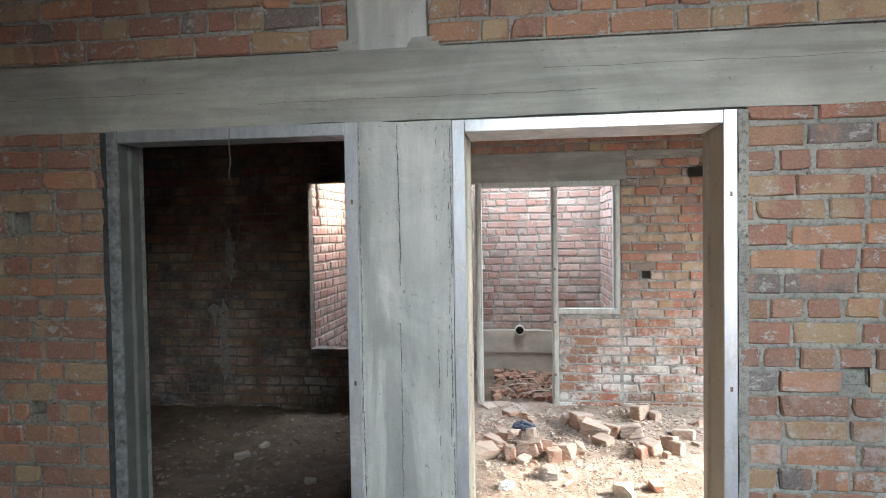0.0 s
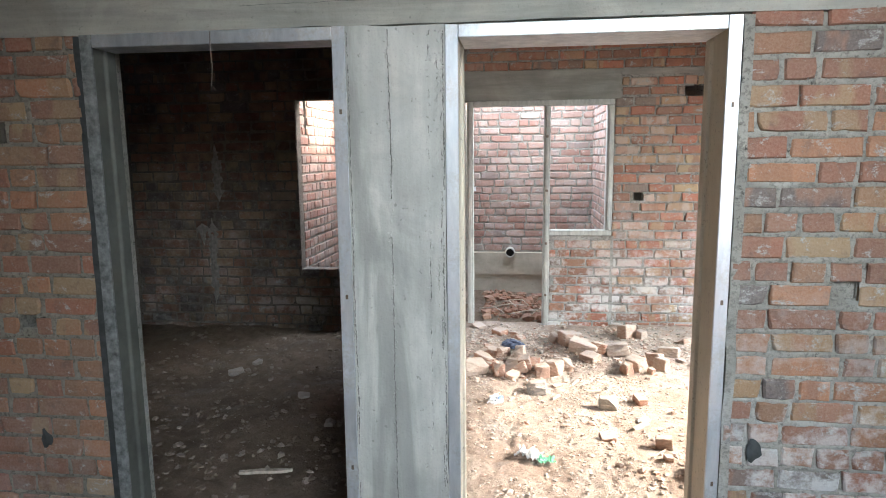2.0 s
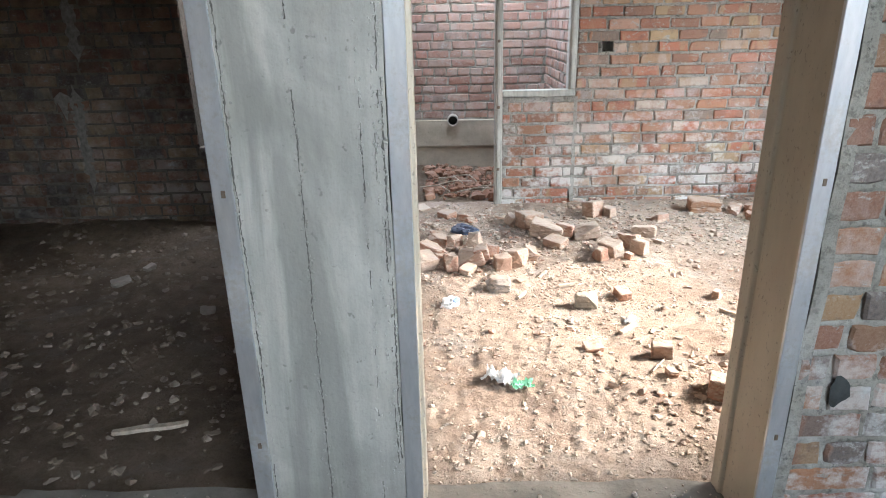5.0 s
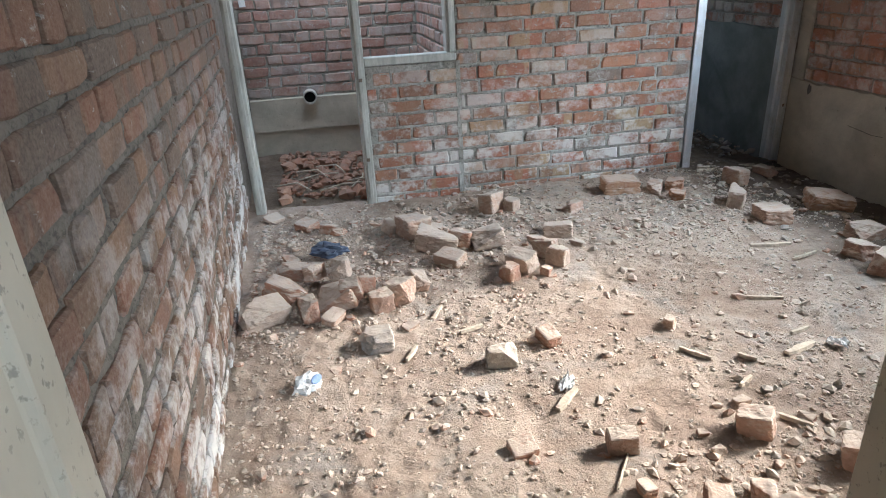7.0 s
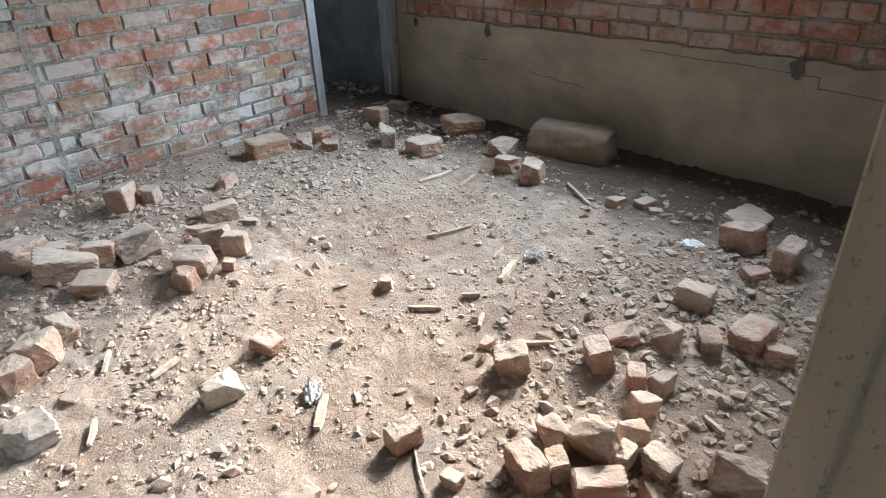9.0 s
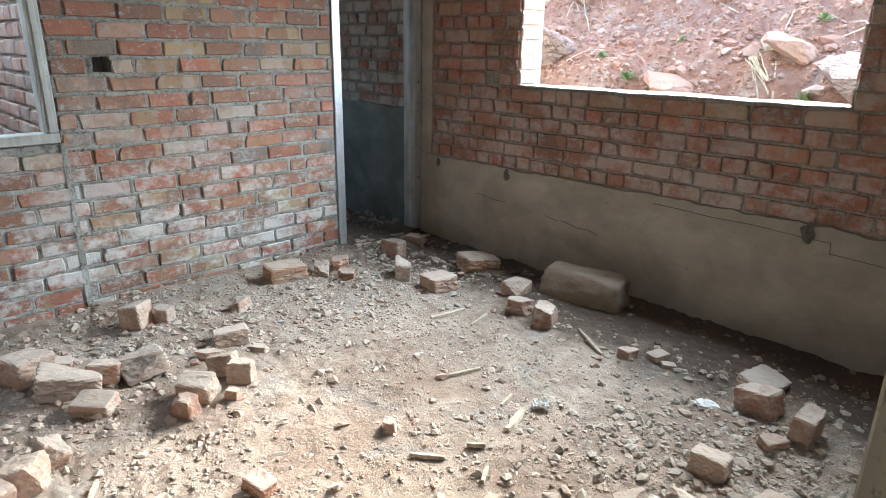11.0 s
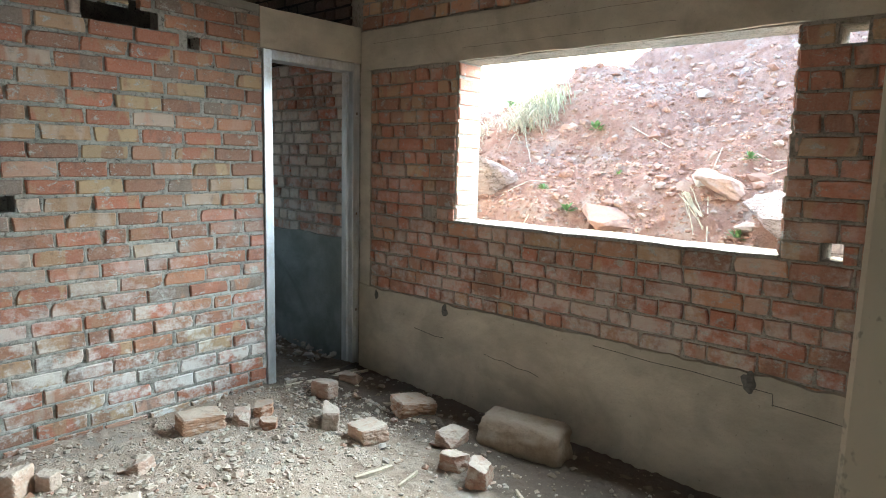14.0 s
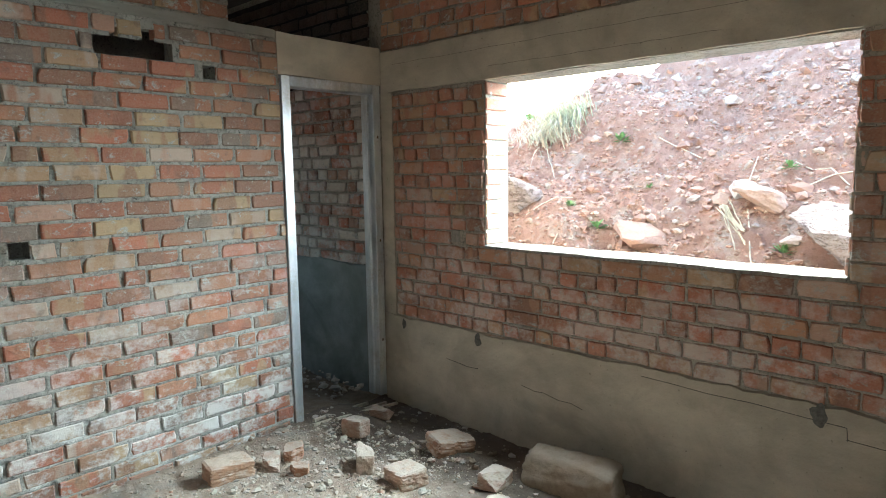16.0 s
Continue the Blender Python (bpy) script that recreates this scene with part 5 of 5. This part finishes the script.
def mortar_bed(wall, axis, face, into, s0, s1, z0, z1, laid, holes, material, seed, step, recess, slop, half):
    """The pointing between the bricks: a rough sheet lying a little behind their faces, squeezed out over their edges here and there."""
    ns, nz = max(2, round((s1 - s0) / step)), max(2, round((z1 - z0) / step))
    S, Z = np.linspace(s0, s1, ns + 1), np.linspace(z0, z1, nz + 1)
    inside, open_joint, rnd = np.full((nz + 1, ns + 1), -0.02), np.zeros((nz + 1, ns + 1)), random.Random(seed)
    for s, zc, ln in laid:
        i0, i1 = np.searchsorted(S, (s - ln / 2, s + ln / 2))
        k0, k1 = np.searchsorted(Z, (zc - half, zc + half))
        d = np.minimum((ln / 2 - np.abs(S[i0:i1] - s))[None, :], (half - np.abs(Z[k0:k1] - zc))[:, None])
        inside[k0:k1, i0:i1] = np.maximum(inside[k0:k1, i0:i1], d)
        if rnd.random() < 0.55:
            i2 = np.searchsorted(S, s + ln / 2 + 0.016)
            open_joint[k0:k1, i1:i2] = rnd.uniform(0.004, 0.014)
    vs = []
    for k, z in enumerate(Z):
        for i, s in enumerate(S):
            p = Vector((s, z, seed))
            deep = recess - slop * (noise.noise(p * 9) + 0.8 * noise.noise(p * 29) + 0.45 * noise.noise(p * 57) + 0.6 * noise.noise(p * 2.2)) + 1.1 * max(0.0, inside[k, i]) + open_joint[k, i]
            deep = face + into * min(0.0185, max(-0.003, deep))
            vs.append((deep, s, z) if axis == "x" else (s, deep, z))
    fs = []
    for k in range(nz):
        for i in range(ns):
            cs, cz = (S[i] + S[i + 1]) / 2, (Z[k] + Z[k + 1]) / 2
            if not any(h[0] < cs < h[1] and h[2] < cz < h[3] for h in holes):
                a = k * (ns + 1) + i
                f = (a, a + 1, a + ns + 2, a + ns + 1)
                fs.append(f if (axis == "y") == (into > 0) else f[::-1])
    me = bpy.data.meshes.new("mortar_bed")
    me.from_pydata(vs, [], fs)
    me.materials.append(material)
    me.polygons.foreach_set("use_smooth", [True] * len(fs))
    ob = new("mortar_bed", me)
    ob.parent = wall


COURSE = 0.0877


def lay_bricks(wall, axis, face, into, s0, s1, z0, z1, holes, material, seed, near, bond="mixed", uneven=0.004, most=300, bed=None, step=0.0095, recess=0.005, slop=0.0065):
    """Courses of bricks on one face of a wall. into: +1 or -1, the way into the wall. near: the place (s, z) round which bricks are parts of their own."""
    rnd = random.Random(seed)
    high = 0.077 if bond == "header" else 0.072
    long_, short = [brick_mesh("brick", 0.225, material, seed * 50 + i, high=high) for i in range(14)], [brick_mesh("brick", 0.110, material, seed * 50 + 20 + i, high=high) for i in range(10)]
    laid = []
    z, row = z0, 0
    while z + 0.04 < z1:
        s = s0 - rnd.uniform(0.0, 0.11) - (0.115 if row % 2 else 0)
        headers = bond == "mixed" and row % 2 == 1
        while s < s1:
            head = rnd.random() < (0.75 if headers else {"mixed": 0.22, "stretcher": 0.08, "header": 0.85 if row % 2 else 0.30}[bond])
            ln = (0.110 if head else 0.225) * rnd.uniform(0.93, 1.05)
            a, b = max(s, s0 + 0.002), min(s + ln, s1 - 0.002)
            s += ln + (rnd.uniform(0.005, 0.010) if bond == "header" else rnd.uniform(0.010, 0.017))
            pieces = [(a, b)]
            zc = z + COURSE / 2 + rnd.uniform(-0.003, 0.003)
            for h in holes:
                if h[2] < zc < h[3]:
                    cut = []
                    for p, q in pieces:
                        if q <= h[0] or p >= h[1]:
                            cut.append((p, q))
                        else:
                            cut += [(p, h[0] - 0.004)] * (p < h[0] - 0.03) + [(h[1] + 0.004, q)] * (q > h[1] + 0.03)
                    pieces = cut
            for p, q in pieces:
                if q - p > 0.03:
                    laid.append(((p + q) / 2, zc, q - p))
        z += COURSE
        row += 1
    if bed:
        mortar_bed(wall, axis, face, into, s0, s1, z0, z1, laid, holes, bed, seed, step, recess, slop, high / 2)
    laid.sort(key=lambda b: (b[0] - near[0]) ** 2 + (b[1] - near[1]) ** 2)
    vs, fs = [], []
    flip = {("y", 1): 0, ("y", -1): 180, ("x", 1): -90, ("x", -1): 90}[(axis, into)]
    for n, (s, zc, ln) in enumerate(laid):
        kind, full = (long_, 0.225) if ln > 0.15 else (short, 0.110)
        me = kind[rnd.randrange(len(kind))]
        out = face + into * rnd.uniform(-uneven, uneven)
        place = (out, s, zc) if axis == "x" else (s, out, zc)
        m = pose(*place, rnd.uniform(-1.5, 1.5), rnd.uniform(-1.0, 1.0), flip + rnd.uniform(-1.2, 1.2)) @ Matrix.Diagonal((ln / full, 1, rnd.uniform(0.94, 1.06), 1))
        if n < most:
            ob = new("brick", me)
            ob.parent = wall
            ob.matrix_basis = m
        else:
            k = len(vs)
            vs += [tuple(m @ v.co) for v in me.vertices]
            fs += [tuple(k + i for i in p.vertices) for p in me.polygons]
    if vs:
        me = bpy.data.meshes.new("brickwork")
        me.from_pydata(vs, [], fs)
        me.materials.append(material)
        rest = new("brickwork", me)
        rest.parent = wall
        rest["kind"] = "stuff"


F = -0.012
lay_bricks(wall_south, "y", 2.452, 1, 1.186, 3.0, F, 2.06, [(1.535, 1.62, 1.075, 1.16)], front_brick, 1, (1.4, 1.0), most=170, bed=mortar)
lay_bricks(wall_south, "y", 2.452, 1, -2.6, -1.262, F, 2.06, [(-1.69, -1.60, 1.66, 1.75), (-1.64, -1.56, 0.90, 0.97)], side_brick, 2, (-1.4, 1.0), most=150, bed=mortar_side)
lay_bricks(wall_south, "y", 2.452, 1, 0.075, 3.0, 2.345, TOP, [], front_brick, 3, (0.9, 2.4), "header", most=60, bed=mortar)
lay_bricks(wall_south, "y", 2.452, 1, -2.6, -0.243, 2.345, TOP, [], front_brick, 4, (-0.9, 2.4), "header", most=60, bed=mortar)
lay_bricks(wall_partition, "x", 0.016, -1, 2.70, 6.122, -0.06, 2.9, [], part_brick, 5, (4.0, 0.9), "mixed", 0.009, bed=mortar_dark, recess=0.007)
NORTH_HOLES = [(0.0, 1.306, 0.836, 2.4), (0.0, 1.366, 2.08, 2.4), (1.50, 1.585, 1.161, 1.25), (1.92, 2.30, 2.10, 2.19), (2.00, 2.03, 2.15, 2.24), (2.15, 2.20, 2.15, 2.25), (2.45, 2.525, 2.02, 2.105)]
lay_bricks(wall_north, "y", 6.129, 1, 0.736, 1.314, -0.08, 0.83, [], back_brick, 16, (1.0, 0.5), "stretcher", most=60, bed=mortar_back, recess=0.003)
lay_bricks(wall_north, "y", 6.129, 1, 1.312, 2.916, -0.08, 2.303, NORTH_HOLES, back_brick, 6, (1.8, 1.1), "stretcher", most=260, bed=mortar_back, recess=0.005)
lay_bricks(wall_north, "y", 6.129, 1, -0.08, 2.616, 2.356, TOP, [], back_brick, 7, (1.8, 2.4), "stretcher", most=60, bed=mortar_back)
lay_bricks(wall_east, "x", 3.701, 1, 2.72, 6.02, 0.455, 2.048, [(3.376, 5.235, 1.075, 2.046), (5.43, 5.51, 1.076, 1.171), (3.143, 3.223, 1.066, 1.161), (3.143, 3.243, 1.941, 2.036)], right_brick, 8, (4.4, 0.9), "header", bed=mortar_east, recess=0.008, slop=0.0065)
lay_bricks(wall_east, "x", 3.701, 1, 2.72, 6.122, 2.322, TOP, [], right_brick, 9, (4.6, 2.4), "header", most=90, bed=mortar_east, recess=0.006)
lay_bricks(wall_east, "x", 3.701, 1, 6.252, 8.2, 0.85, 2.16, [], washed_brick, 10, (6.8, 1.4), most=150, bed=mortar_east, recess=0.012, slop=0.005)
# upper courses of the back room, bricks and joints near-black
lay_bricks(wall_east, "x", 3.701, 1, 6.252, 8.2, 2.165, 2.9, [], black_brick, 17, (6.5, 2.5), most=30, bed=black_mortar)
lay_bricks(wall_kitchen, "y", 7.778, 1, -0.16, 1.318, 0.43, 2.42, [], shaft_brick, 11, (0.6, 1.2), most=220, bed=mortar, step=0.014, recess=0.008)
lay_bricks(wall_kitchen_side, "x", 1.309, 1, 6.252, 7.77, 0.0, 2.5, [], shaft_brick, 12, (6.6, 1.4), most=100)
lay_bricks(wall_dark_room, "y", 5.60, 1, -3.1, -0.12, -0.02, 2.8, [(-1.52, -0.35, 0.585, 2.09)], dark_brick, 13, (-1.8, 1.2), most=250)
lay_bricks(wall_shaft, "x", -1.525, -1, 5.74, 6.98, 0.3, 2.9, [(5.86, 5.93, 1.80, 2.12)], shaft_brick, 14, (6.0, 1.2), most=150)
lay_bricks(wall_shaft_end, "y", 6.989, 1, -1.50, -0.13, 0.3, 2.9, [], shaft_brick, 15, (-1.2, 1.2), most=100)


rough_slab("joint_strip", 1.301, 1.331, 6.1255, 6.15, -0.02, 0.832, mortar_back, "straight mortar joint under the hatch corner", 41, "mortar")


# window reveals: brick ends seen in the thickness of the wall
def reveal(y, into, seed):
    rnd = random.Random(seed)
    pieces = [brick_mesh("brick", 0.20, right_brick, seed * 30 + i) for i in range(5)]
    z = 1.084
    while z + 0.08 < 2.05:
        ob = new("brick", pieces[rnd.randrange(5)])
        ob.parent = wall_east
        ob.matrix_basis = pose(3.815, y + rnd.uniform(-0.004, 0.004), z + 0.042, 0, 0, 0 if into > 0 else 180)
        z += COURSE


reveal(5.225, 1, 71)
reveal(3.386, -1, 72)
